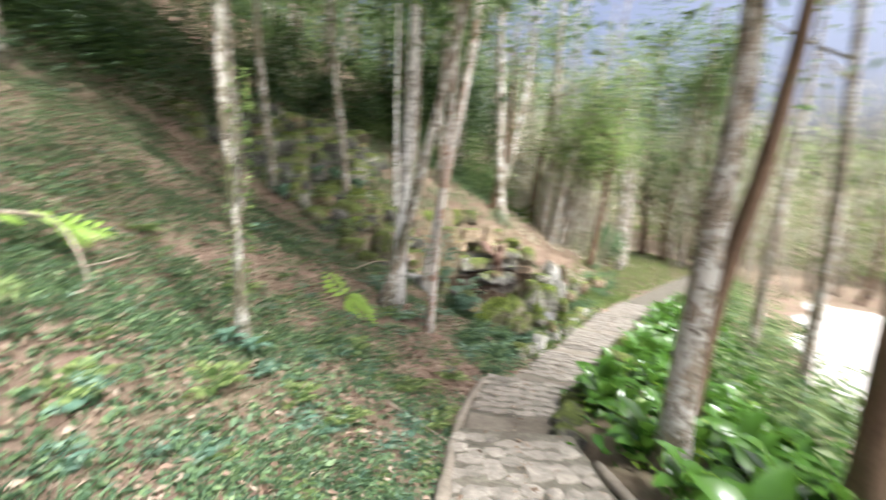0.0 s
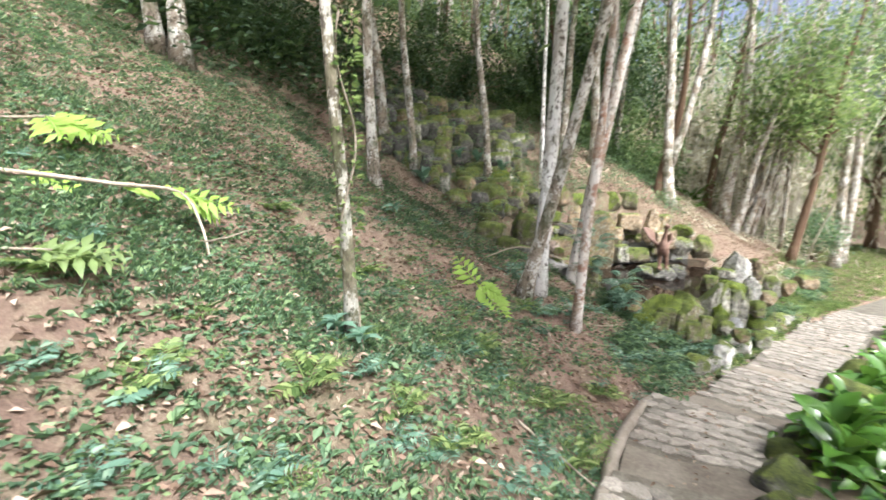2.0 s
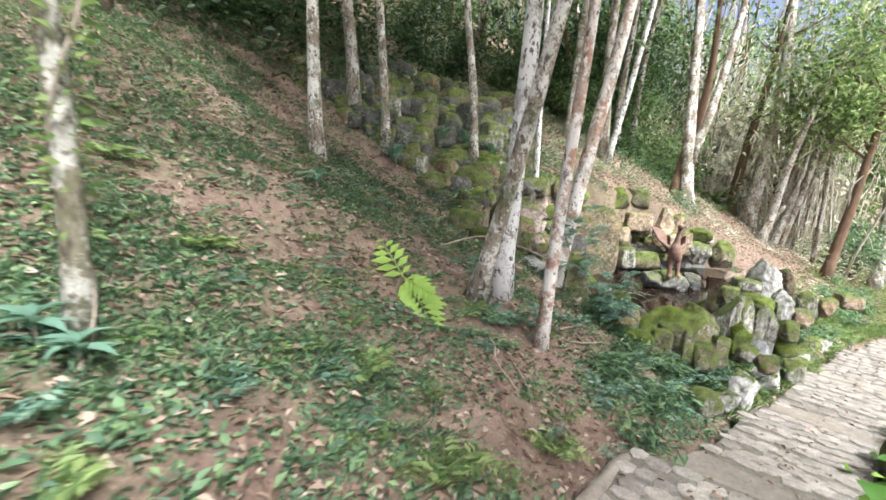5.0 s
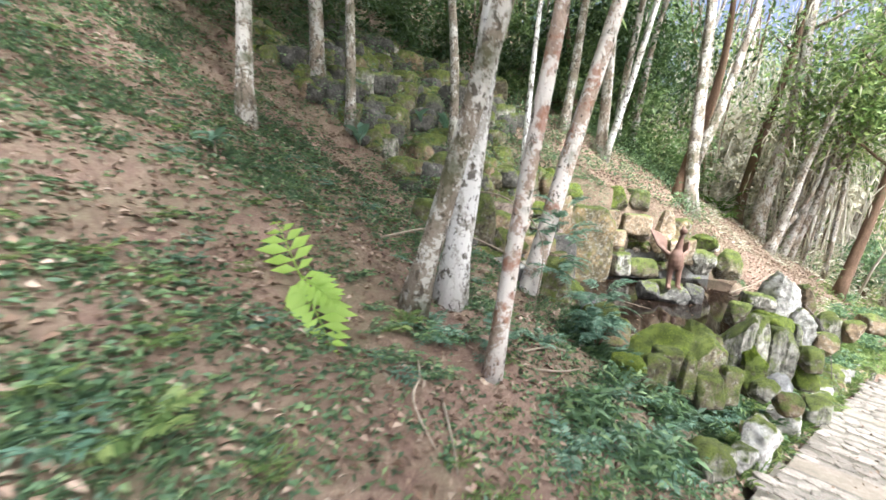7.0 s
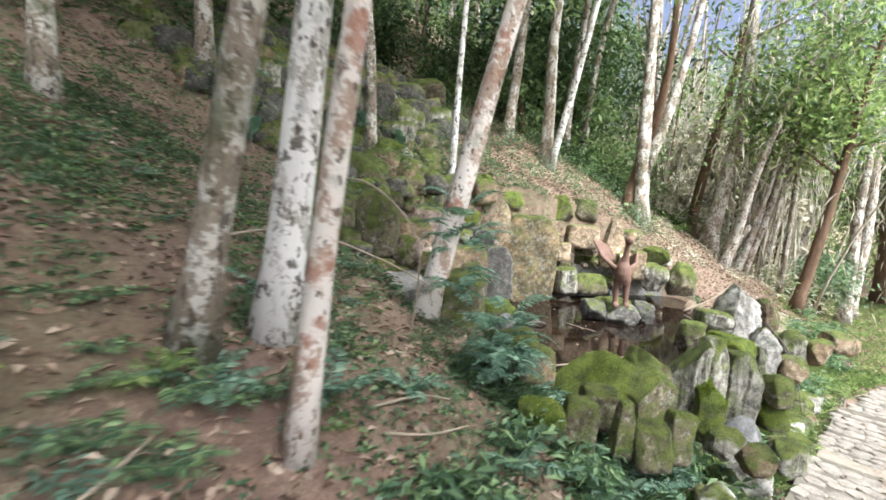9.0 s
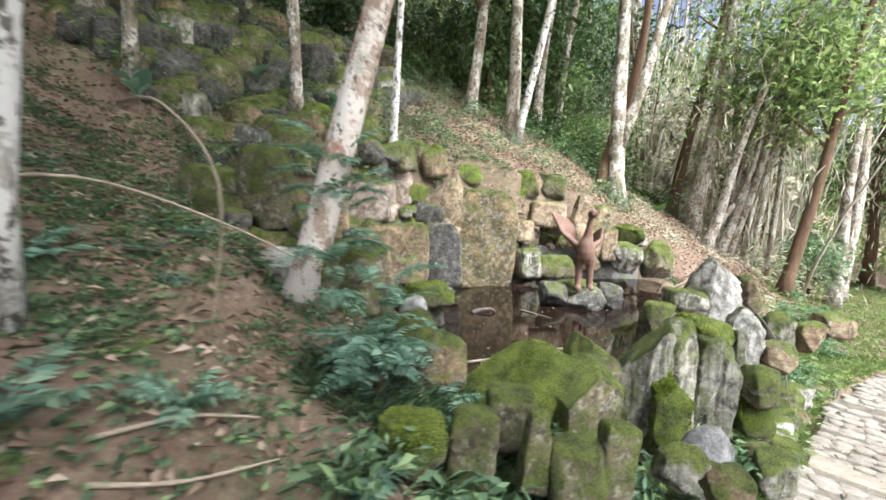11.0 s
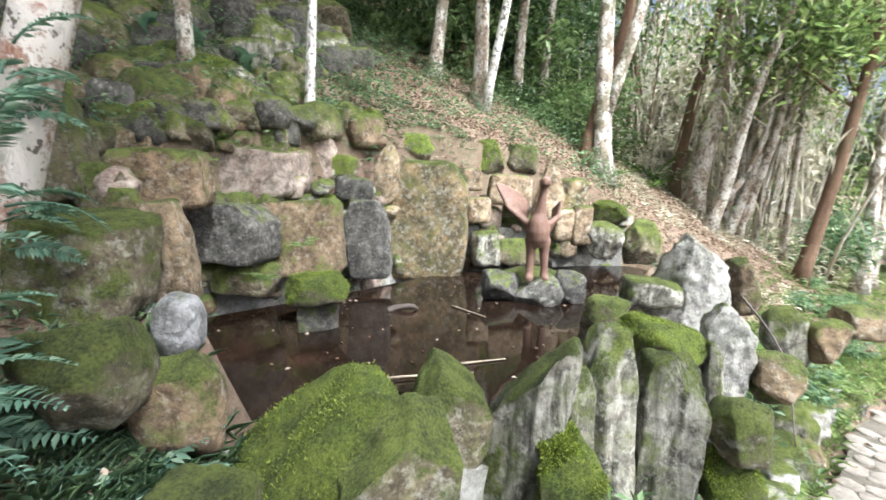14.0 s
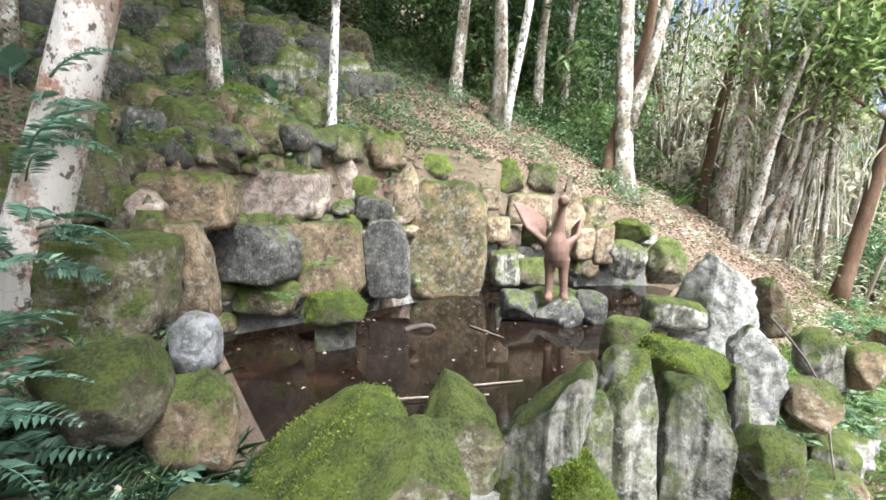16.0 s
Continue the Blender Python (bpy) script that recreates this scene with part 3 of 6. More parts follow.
def boulder(kind, at, size, turn, boxy, label, level=4, group="stones round the pond", cuts=()):
    rock_count[0] += 1
    taper = 0.0 if cuts else 0.42 if "pointed" in label else 0.12 if "upright" in label else 0.06
    if "kerb" in label or "edge of the path" in label:
        boxy = 4.5
    if "wall" in label and "foot" not in label:
        # close-set stones with square shoulders
        boxy, size = max(boxy, 9), (size[0] * 1.07, size[1] * 1.05, size[2] * 1.07)
    me = boulder_mesh(kind, size, boxy, rock_count[0], level, taper, cuts)
    ob = new("boulder", me)
    rng = np.random.default_rng(rock_count[0] + 900)
    ob.matrix_world = pose(*at, rng.uniform(-4, 4), rng.uniform(-5, 5), turn + rng.uniform(-6, 6))
    if kind == "mossy" and level >= 4:
        # a pile of moss shoots over the upper faces
        n, p = np.empty(len(me.polygons) * 3), np.empty(len(me.polygons) * 3)
        me.polygons.foreach_get("normal", n)
        me.polygons.foreach_get("center", p)
        n, p = n.reshape(-1, 3), p.reshape(-1, 3)
        up = np.flatnonzero(n[:, 2] + 0.25 * patchy(p[:, 0] * 11, p[:, 1] * 11, rock_count[0] * 1.3) > 0.35)
        pick = up[rng.integers(0, len(up), 9000)]
        q = p[pick] + rng.normal(size=(len(pick), 3)) * 0.008 * max(size)
        keep = patchy(q[:, 0] * 9, q[:, 1] * 9, rock_count[0]) > rng.uniform(-1.1, 0.5, len(q))
        q, w = q[keep], n[pick][keep]
        v, f = leaves(q - w * 0.004, w + rng.normal(size=w.shape) * 0.6, rng.uniform(0.008, 0.02, len(q)), 0.0045, 0.1, rng, 0.0)
        part("moss", fast_mesh("moss", v, f, MOSS), ob, "cushion of short bright green moss")
    return tagged(ob, label, "boulder", group)


boulder("moss", (-0.14, 8.62, -0.50), (0.47, 0.47, 0.48), 29, 8, "squared mossy boulder at the pond", 5, cuts=((0, -1, 0.1, 0.8), (0.8, -0.5, 0.1, 0.95), (0.1, -0.1, 0.99, 0.88)))
boulder("moss", (0.42, 8.21, -0.75), (0.39, 0.39, 0.36), 21, 3.4, "rounded boulder with a moss cap")
boulder("brown", (0.56, 8.44, -0.96), (0.34, 0.32, 0.39), 41, 3.2, "brown rounded boulder beside the pond")
boulder("grey", (0.30, 8.69, -0.76), (0.20, 0.20, 0.30), 21, 2.6, "smooth pale grey boulder")
boulder("grey", (-0.14, 8.87, -0.95), (0.17, 0.15, 0.42), 21, 2.6, "smooth pale grey boulder")
boulder("tan", (-0.13, 9.02, -0.55), (0.21, 0.19, 0.62), 31, 4, "upright tan wall stone")
boulder("moss", (-1.27, 9.15, 0.07), (0.54, 0.46, 0.79), 21, 3, "tall mossy boulder on the bank")
boulder("moss", (-0.91, 9.22, -0.18), (0.34, 0.31, 0.34), 21, 3, "low mossy boulder at the pond")
boulder("brown", (-1.31, 9.96, -0.11), (0.64, 0.55, 0.46), 36, 4, "tan and dark wall stone")
boulder("slate", (-1.31, 10.61, -0.60), (0.82, 0.53, 0.53), 17, 8, "dark grey squared wall stone", 4, cuts=((0, -1, 0.08, 0.7), (-0.75, 0, 0.65, 0.95), (0.75, 0, 0.65, 1.0)))
boulder("brown", (-0.87, 11.22, -0.70), (0.75, 0.42, 0.75), 21, 9, "brown squared wall slab", 4, cuts=((0, -1, 0.08, 0.7), (0, 0, 1, 0.9)))
boulder("slate", (-0.39, 11.73, -0.75), (0.46, 0.31, 0.83), 25, 8, "dark rounded upright wall slab", 4, cuts=((0, -1, 0.08, 0.7), (-0.6, 0, 0.8, 1.15), (0.6, 0, 0.8, 1.1)))
boulder("moss", (-1.19, 10.69, -1.07), (0.65, 0.47, 0.43), 21, 4, "low mossy ledge stone at the waterline")
boulder("pink", (-1.62, 11.33, -0.03), (1.10, 0.76, 0.55), 15, 8, "broad pale pink wall slab", 4, cuts=((-0.2, 0, 0.98, 0.85), (0.35, -0.1, 0.9, 0.9), (0, -1, 0.1, 0.75)))
boulder("pink", (-1.31, 12.08, 0.22), (0.51, 0.34, 0.72), 33, 6, "reddish upright stone at the pond", 4, cuts=((-0.8, 0, 0.55, 0.62), (0.75, 0, 0.5, 0.95)))
boulder("slate", (-0.75, 12.05, -0.19), (0.47, 0.35, 0.33), 21, 5, "flat grey capping stone")
boulder("tan", (-0.51, 12.46, -0.01), (0.33, 0.27, 0.77), 21, 3.5, "white lichen-covered upright stone")
boulder("tan", (-0.27, 12.92, 0.06), (0.49, 0.34, 0.32), 21, 3, "small white stone at the pond")
boulder("ochre", (-0.10, 12.80, -0.62), (1.03, 0.50, 1.49), 13, 7, "tall ochre wall boulder with lichen", 4, cuts=((-0.7, 0, 0.7, 1.05), (0.6, 0, 0.8, 1.15), (0, -1, 0.12, 0.7)))
boulder("tan", (0.39, 13.31, -0.06), (0.29, 0.21, 0.30), 21, 4, "pale wall stone at the pond")
boulder("tan", (0.52, 13.24, -0.48), (0.31, 0.28, 0.33), 21, 4, "tan wall stone at the pond")
boulder("cleft", (0.63, 13.17, -1.00), (0.34, 0.34, 0.45), 31, 3.5, "pale wall stone with moss")
boulder("tan", (0.87, 13.64, -0.20), (0.59, 0.28, 0.42), 21, 4, "tan wall stone at the pond")
boulder("tan", (1.43, 13.64, -0.32), (0.46, 0.17, 0.91), 11, 4, "upright pale tan slab")
boulder("ochre", (1.73, 13.87, -0.27), (0.39, 0.30, 0.44), 21, 4, "squared tan wall stone")
boulder("tan", (1.89, 13.65, -0.68), (0.26, 0.23, 0.53), 21, 3, "oval tan wall stone")
boulder("tan", (1.65, 13.62, -0.67), (0.30, 0.26, 0.41), 21, 3.5, "tan wall stone at the pond")
boulder("moss", (1.02, 13.45, -1.07), (0.70, 0.46, 0.42), 21, 4, "mossy stone at the waterline")
boulder("cleft", (2.18, 13.72, -0.89), (0.56, 0.47, 0.56), 27, 3.4, "sunlit white stone with moss")
boulder("mossy", (2.24, 14.11, -0.54), (0.50, 0.49, 0.40), 21, 3, "bright mossy stone at the pond")
boulder("moss", (2.66, 13.89, -0.89), (0.52, 0.52, 0.64), 21, 3.2, "pale and mossy boulder")
boulder("mossy", (-0.15, 10.35, -1.00), (0.59, 0.47, 0.28), 21, 3, "flat mossy capstone over the water")
boulder("dark", (-0.12, 10.32, -1.32), (0.33, 0.30, 0.49), 21, 5, "dark stub of stone standing in the water")
boulder("slate", (1.15, 11.80, -1.20), (0.46, 0.42, 0.36), 21, 3.5, "low dark islet stone")
boulder("slate", (1.51, 11.87, -1.26), (0.54, 0.54, 0.41), 21, 3.5, "low dark islet stone")
boulder("slate", (1.82, 11.98, -1.23), (0.40, 0.36, 0.42), 31, 3.5, "low dark islet stone")
boulder("brown", (1.42, 12.23, -1.22), (0.81, 0.73, 0.33), 21, 3, "flat islet stone at the pond")
boulder("mossy", (1.07, 8.55, -1.18), (0.78, 0.64, 0.62), 31, 6, "long boulder thick with bright green moss", 5, cuts=((-0.65, 0, 0.76, 0.44), (0.6, 0, 0.8, 1.12), (0, -0.7, 0.7, 0.95)))
boulder("moss", (1.44, 8.48, -1.13), (0.38, 0.35, 0.58), 31, 6, "grey boulder with a moss cap", 5, cuts=((-0.5, 0, 0.87, 0.72), (0.3, -0.3, 0.9, 0.95), (0, -1, 0.15, 0.75)))
boulder("moss", (1.47, 8.89, -1.20), (0.36, 0.36, 0.74), 21, 5, "dark mossy upright boulder", 5, cuts=((-0.6, 0, 0.8, 0.85), (0.55, 0, 0.83, 0.9)))
boulder("cleft", (1.81, 8.91, -1.12), (0.33, 0.33, 0.81), -4, 7, "pointed grey boulder with a pale edge", 5, cuts=((-0.42, 0, 0.9, 0.60), (0.85, 0, -0.35, 0.55), (-0.3, -0.95, 0.1, 0.62), (0.6, -0.8, 0.1, 0.7)))
boulder("cleft", (1.98, 9.20, -1.18), (0.19, 0.20, 0.57), 21, 3, "weathered grey boulder at the pond")
boulder("mossy", (1.96, 8.81, -1.27), (0.28, 0.27, 0.53), 21, 3.0, "boulder under bright moss", 5, cuts=((-0.25, 0, 0.97, 0.86), (0.4, -0.2, 0.9, 0.9)))
boulder("cleft", (2.12, 9.37, -1.24), (0.26, 0.26, 0.91), 21, 6, "ribbed mossy upright stone", 5, cuts=((-0.5, -0.2, 0.85, 0.9), (0.7, 0, 0.4, 0.85)))
boulder("mossy", (2.38, 9.82, -0.98), (0.49, 0.49, 0.31), 21, 3, "moss cushion on a flat stone")
boulder("cleft", (2.39, 9.48, -1.38), (0.31, 0.31, 0.91), 9, 8, "pale ribbed upright stone", 5, cuts=((0.3, -0.2, 0.9, 0.95), (0, -1, 0.1, 0.75)))
boulder("cleft", (2.61, 9.78, -1.34), (0.12, 0.20, 0.86), 21, 5, "narrow ribbed upright stone")
boulder("white", (2.69, 10.84, -0.85), (0.58, 0.32, 0.77), 1, 6, "tall white lichen-covered pointed boulder", 5, cuts=((-0.78, 0, 0.62, 0.66), (0.5, 0, 0.86, 0.82), (-0.6, -0.75, 0.2, 0.62), (0.5, -0.85, 0.1, 0.68)))
boulder("white", (2.81, 10.19, -1.12), (0.27, 0.27, 0.65), 6, 5, "white upright boulder at the pond", 5, cuts=((0.6, 0, 0.8, 0.86), (-0.6, 0, 0.8, 0.9), (0, -1, 0.2, 0.7), (0.6, 0, -0.7, 0.9)))
boulder("cleft", (2.42, 10.70, -0.91), (0.44, 0.39, 0.29), 21, 4, "flat grey ledge stone")
boulder("moss", (2.13, 10.29, -1.02), (0.31, 0.30, 0.34), 21, 4, "dark mossy rim stone")
boulder("brown", (3.18, 11.32, -0.91), (0.24, 0.24, 0.49), 21, 3.2, "brown lichened boulder at the pond")
boulder("cleft", (3.47, 11.19, -1.28), (0.39, 0.27, 0.51), 21, 3.2, "pale boulder among ferns")
boulder("mossy", (3.07, 10.31, -1.28), (0.24, 0.21, 0.32), 21, 3, "small mossy kerb stone")
boulder("mossy", (2.69, 9.51, -1.49), (0.29, 0.26, 0.28), 21, 3, "mossy kerb stone at the pond")
boulder("moss", (0.95, 7.74, -1.09), (0.23, 0.16, 0.39), 16, 3, "pale upright stone in the pond's front wall")
boulder("moss", (1.23, 7.82, -1.07), (0.15, 0.12, 0.37), 16, 3, "pointed tan stone in the pond's front wall")
boulder("mossy", (0.71, 7.60, -1.00), (0.32, 0.29, 0.26), 16, 3, "low mossy stone at the wall's foot")
boulder("cleft", (1.88, 8.02, -1.14), (0.23, 0.21, 0.25), 16, 3.5, "pale stone at the wall's foot")
boulder("grey", (2.08, 8.34, -1.18), (0.26, 0.24, 0.26), 26, 3.5, "grey slab at the wall's foot")
boulder("moss", (1.42, 7.88, -1.18), (0.25, 0.20, 0.29), 16, 3, "mossy stone in the pond's front wall")
boulder("moss", (1.08, 8.06, -1.06), (0.25, 0.20, 0.30), 16, 3, "mossy stone in the pond's front wall")
boulder("moss", (1.59, 7.98, -1.13), (0.17, 0.14, 0.34), 16, 3, "grey stone in the pond's front wall")
boulder("brown", (2.13, 8.23, -1.30), (0.24, 0.21, 0.23), 16, 3, "brown kerb stone by the path")
boulder("moss", (2.70, 9.52, -1.25), (0.28, 0.25, 0.32), 16, 3, "mossy kerb boulder by the path")
boulder("tan", (3.08, 10.16, -1.23), (0.28, 0.25, 0.28), 16, 3, "tan kerb stone by the path")
boulder("brown", (3.73, 11.19, -1.28), (0.29, 0.26, 0.34), 16, 3, "brown kerb stone by the path")
boulder("tan", (4.44, 12.27, -1.37), (0.42, 0.37, 0.31), 16, 3, "tan kerb stone by the path")
kerb = np.random.default_rng(88)
for k in range(22):
    # low stones between the pond's front wall and the path
    q = on_path(6.9 + 0.31 * k + kerb.uniform(-0.08, 0.08), HALF + kerb.uniform(0.08, 0.34))[0]
    w = kerb.uniform(0.2, 0.42)
    kind, label = (("cleft", "pale lichened kerb stone by the path"), ("white", "white weathered kerb stone by the path"), ("white", "white weathered kerb stone by the path"), ("cleft", "pale lichened kerb stone by the path"), ("tan", "tan kerb stone by the path"))[k % 5]
    boulder(kind, (q[0], q[1], q[2] + 0.28 * w), (w, w * kerb.uniform(0.7, 0.95), w * kerb.uniform(0.7, 1.1)), kerb.uniform(0, 90), 4, label)
boulder("dark", (1.10, 3.52, -0.76), (0.32, 0.30, 0.34), 16, 4, "dark rough boulder at the edge of the path")
boulder("dark", (1.24, 3.98, -0.86), (0.38, 0.32, 0.36), 50, 4, "dark rough boulder at the edge of the path")
boulder("moss", (1.42, 4.45, -0.98), (0.36, 0.34, 0.34), 16, 4, "dark rough boulder at the edge of the path")
boulder("dark", (1.72, 4.95, -1.08), (0.34, 0.30, 0.30), 70, 4, "dark rough boulder at the edge of the path")
boulder("moss", (2.74, 6.50, -1.36), (0.58, 0.52, 0.50), 16, 3, "dark mossy boulder beside the path")
boulder("moss", (3.44, 7.62, -1.66), (0.75, 0.67, 0.65), 16, 3, "dark mossy boulder beside the path")
boulder("tan", (-2.21, 10.33, 0.27), (0.56, 0.45, 0.30), 21, 4, "tan stone on the bank")
boulder("dark", (-2.21, 10.29, 0.02), (0.60, 0.48, 0.32), 21, 4.5, "flat dark stone on the bank")
boulder("moss", (-2.06, 10.86, 0.38), (0.71, 0.64, 0.47), 21, 3, "pale mossy stone on the bank")
boulder("brown", (-1.75, 11.25, 0.35), (0.40, 0.36, 0.32), 21, 3.5, "brown stone on the bank")
boulder("moss", (-2.38, 10.88, 0.78), (0.89, 0.80, 0.58), 21, 3, "rounded mossy boulder on the bank")
boulder("mossy", (-2.25, 11.45, 1.07), (0.52, 0.47, 0.49), 21, 3.5, "mossy block on the bank")
boulder("moss", (-1.87, 11.31, 0.64), (0.70, 0.63, 0.49), 21, 3, "mossy boulder on the bank")
boulder("moss", (-1.58, 11.64, 0.40), (0.54, 0.49, 0.52), 21, 3, "mossy stone above the wall")
boulder("mossy", (-1.03, 12.68, 0.55), (0.56, 0.50, 0.58), 21, 3, "bright mossy boulder at the pond")
boulder("moss", (-1.20, 12.26, 0.57), (0.36, 0.33, 0.37), 21, 3, "mossy stone at the pond")
boulder("mossy", (-0.59, 13.52, 0.41), (0.71, 0.64, 0.46), 21, 3, "low mossy boulder at the pond")
boulder("mossy", (0.38, 14.27, 0.26), (0.63, 0.50, 0.64), 21, 3.4, "rounded mossy boulder like a stump")
boulder("moss", (0.84, 14.62, 0.27), (0.63, 0.57, 0.62), 21, 3, "low mossy stone at the pond")
boulder("moss", (-1.75, 12.17, 1.01), (0.54, 0.49, 0.50), 21, 3, "mossy stone on the bank")
boulder("dark", (-3.78, 11.25, 1.71), (0.60, 0.54, 0.51), 21, 4, "dark boulder on the bank")
boulder("moss", (-3.84, 11.80, 2.01), (0.60, 0.54, 0.52), 21, 3.5, "mossy boulder on the bank")
boulder("dark", (-3.13, 12.84, 2.23), (0.70, 0.63, 0.71), 21, 4, "dark boulder on the bank")
boulder("cleft", (-2.47, 12.73, 1.79), (0.70, 0.56, 0.68), 21, 4, "pale boulder on the bank")
boulder("dark", (-3.15, 14.17, 2.65), (0.85, 0.77, 0.63), 21, 4, "dark boulder on the bank")
boulder("moss", (-2.96, 14.79, 2.77), (1.13, 1.01, 0.77), 21, 3.5, "mossy boulder on the bank")
boulder("dark", (-3.36, 12.13, 1.96), (0.67, 0.60, 0.66), 21, 4, "dark boulder on the bank")
boulder("moss", (-3.09, 10.30, 0.73), (0.72, 0.65, 0.41), 21, 3.5, "mossy boulder on the bank")

# ---- the bird statue ----
def statue():
    pieces = []
    for s in (-1, 1):
        pieces.append(tube([(s * 0.075, -0.01, 0.0), (s * 0.074, 0, 0.12), (s * 0.068, 0.01, 0.28), (s * 0.06, 0.0, 0.42)], [0.045, 0.04, 0.05, 0.075], 12))
        pieces.append(tube([(s * 0.075, 0.03, 0.015), (s * 0.08, -0.06, 0.02), (s * 0.085, -0.12, 0.01)], [0.04, 0.045, 0.03], 10))
    pieces.append(tube([(0, 0.02, 0.34), (0, 0.01, 0.42), (0, 0.0, 0.51), (0.0, -0.01, 0.60), (0.01, -0.01, 0.68), (0.02, -0.02, 0.78), (0.035, -0.02, 0.90), (0.04, -0.03, 0.98)], [0.085, 0.12, 0.125, 0.10, 0.066, 0.046, 0.038, 0.036], 14))
    pieces.append(tube([(0.04, 0.02, 0.98), (0.05, -0.05, 1.0), (0.055, -0.12, 1.0)], [0.05, 0.06, 0.035], 10))
    pieces.append(tube([(0.05, 0.0, 1.03), (0.055, 0.0, 1.09)], [0.03, 0.015], 8))
    for s in (-1, 1):
        # raised wings: a fan of ribs from the shoulder, thick at the root
        for k in range(14):
            u = k / 13
            root = np.array([s * 0.09, 0.03 + 0.03 * u, 0.56 - 0.06 * u])
            ang = radians(50 + 36 * u) if s < 0 else radians(58 + 10 * u)
            far = 0.56 - 0.27 * u if s < 0 else 0.30 - 0.08 * u
            tip = root + (s * math.cos(ang) * far, (0.05 if s < 0 else 0.2) + 0.16 * u, math.sin(ang) * far)
            mid = (root + tip) / 2 + (s * 0.04, -0.02, -0.04)
            pieces.append(tube([root, mid, tip], [0.045, 0.026, 0.012], 8))
    return gather(pieces)


bird = new("bird_statue", smooth_mesh("bird_statue", statue(), RUST))
bird.matrix_world = pose(1.5, 11.85, -1.1, 0, 0, 10)
fuse = bird.modifiers.new("fuse", "REMESH")
fuse.mode, fuse.voxel_size, fuse.use_smooth_shade = "VOXEL", 0.014, True
tagged(bird, "rust-brown standing bird statue with raised wings on an islet", "statue")

# ---- trees ----
def crown_leaves(tips, count, spread, size, rng):
    tips = np.asarray(tips, float)
    c = tips[rng.integers(0, len(tips), count)]
    pts = c + rng.normal(size=(count, 3)) * np.array(spread)
    axis = unit(rng.normal(size=(count, 3)) * (1, 1, 0.45) + (0, 0, -0.25))
    ln = size * rng.uniform(0.6, 1.3, count)
    return leaves(pts, axis, ln, ln * 0.42, 0.2, rng)


def tree(base, height, girth, lean, material, label, seed, limbs=5, crown=650, leaf=LEAF, leaf_size=0.17, bend=0.15, low_limb=0.55, spread=0.55, flare=1.5, fork=None):
    """A tapered, slightly bent trunk with limbs and a loose crown of single leaves."""
    rng = np.random.default_rng(seed)
    x, y = base
    z = z_at(x, y) - 0.15
    t = thing("tree", label, "tree", "woodland trees", at=(x, y, z))
    n = 16
    u = np.linspace(0, 1, n)
    ph = rng.uniform(0, 6, 2)
    def stem(u):
        wob = bend * np.column_stack([np.sin(u * 5 + ph[0]) - math.sin(ph[0]), np.sin(u * 4.2 + ph[1]) - math.sin(ph[1])]) * np.minimum(u * 3, 1)[:, None]
        return np.column_stack([lean[0] * height * u + wob[:, 0], lean[1] * height * u + wob[:, 1], height * u])
    radii = girth * (1 - 0.72 * u) * (1 + (flare - 1) * np.exp(-u * height / 0.22))
    part("trunk", smooth_mesh("trunk", tube(stem(u), radii, 12, 0.06, seed), material), t)
    tips = []
    if fork:
        at_u, dx, dy, top = fork
        a = stem(np.array([at_u]))[0]
        k = np.linspace(0, 1, 10)
        line = a + np.column_stack([dx * k + 0.1 * np.sin(k * 5), dy * k, top * k])
        part("limb", smooth_mesh("limb", tube(line, girth * 0.72 * (1 - 0.7 * k), 10, 0.06, seed + 7), material), t)
        tips.append(line[-1])
        tips.append(line[-3])
    for k in range(limbs):
        a_u = rng.uniform(low_limb, 0.97)
        a = stem(np.array([a_u]))[0]
        th = rng.uniform(0, 2 * np.pi)
        L = rng.uniform(0.8, 2.0) * (1.2 - 0.5 * a_u)
        d = np.array([math.cos(th), math.sin(th), rng.uniform(0.2, 0.9)])
        s = np.linspace(0, 1, 6)
        line = a + d * L * s[:, None] + np.column_stack([0 * s, 0 * s, 0.15 * L * s * s])
        part("limb", smooth_mesh("limb", tube(line, girth * (1 - 0.7 * a_u) * 0.45 * (1 - 0.8 * s), 6, 0.05, seed + k), material), t)
        tips += [line[-1], line[-2], line[3]]
    tips += [stem(np.array([q]))[0] for q in (0.9, 1.0)]
    if crown:
        v, f = crown_leaves(tips, crown, (spread, spread, spread * 0.7), leaf_size, rng)
        part("crown", fast_mesh("crown", v, f, leaf), t)
    return t


SLIM = "slender forest tree with pale lichen-patched bark"
tree((-0.77, 6.87), 9, 0.115, (0.083, 0.08), WHITE, "white-barked slender tree with lichen patches", 11, flare=1.5, bend=0.04, limbs=8, crown=2000, spread=1.2, leaf_size=0.22, low_limb=0.66)
tree((-0.93, 6.45), 8, 0.085, (0.3, -0.08), PALE, "leaning pale tree with a rotting hollow base", 12, flare=1.8, bend=0.03, limbs=8, crown=2000, spread=1.2, leaf_size=0.22, low_limb=0.66)
tree((-0.22, 6.33), 8, 0.062, (0.077, 0.053), RED, "thin tree with red and white flaking bark", 13, flare=1.3, bend=0.04, limbs=8, crown=2000, spread=1.2, leaf_size=0.22, low_limb=0.66)
tree((-0.42, 8.28), 9, 0.115, (0.18, 0.2), RED, "leaning tree with red and white patched bark", 14, flare=1.4, bend=0.04, limbs=8, crown=2000, spread=1.2, leaf_size=0.22, low_limb=0.66)
tree((-3.5, 7.4), 8, 0.1, (-0.01, 0.015), PALE, "straight pale tree with a split stump beside it", 15, bend=0.05, limbs=9, crown=2500, spread=1.4, leaf_size=0.27, low_limb=0.68)
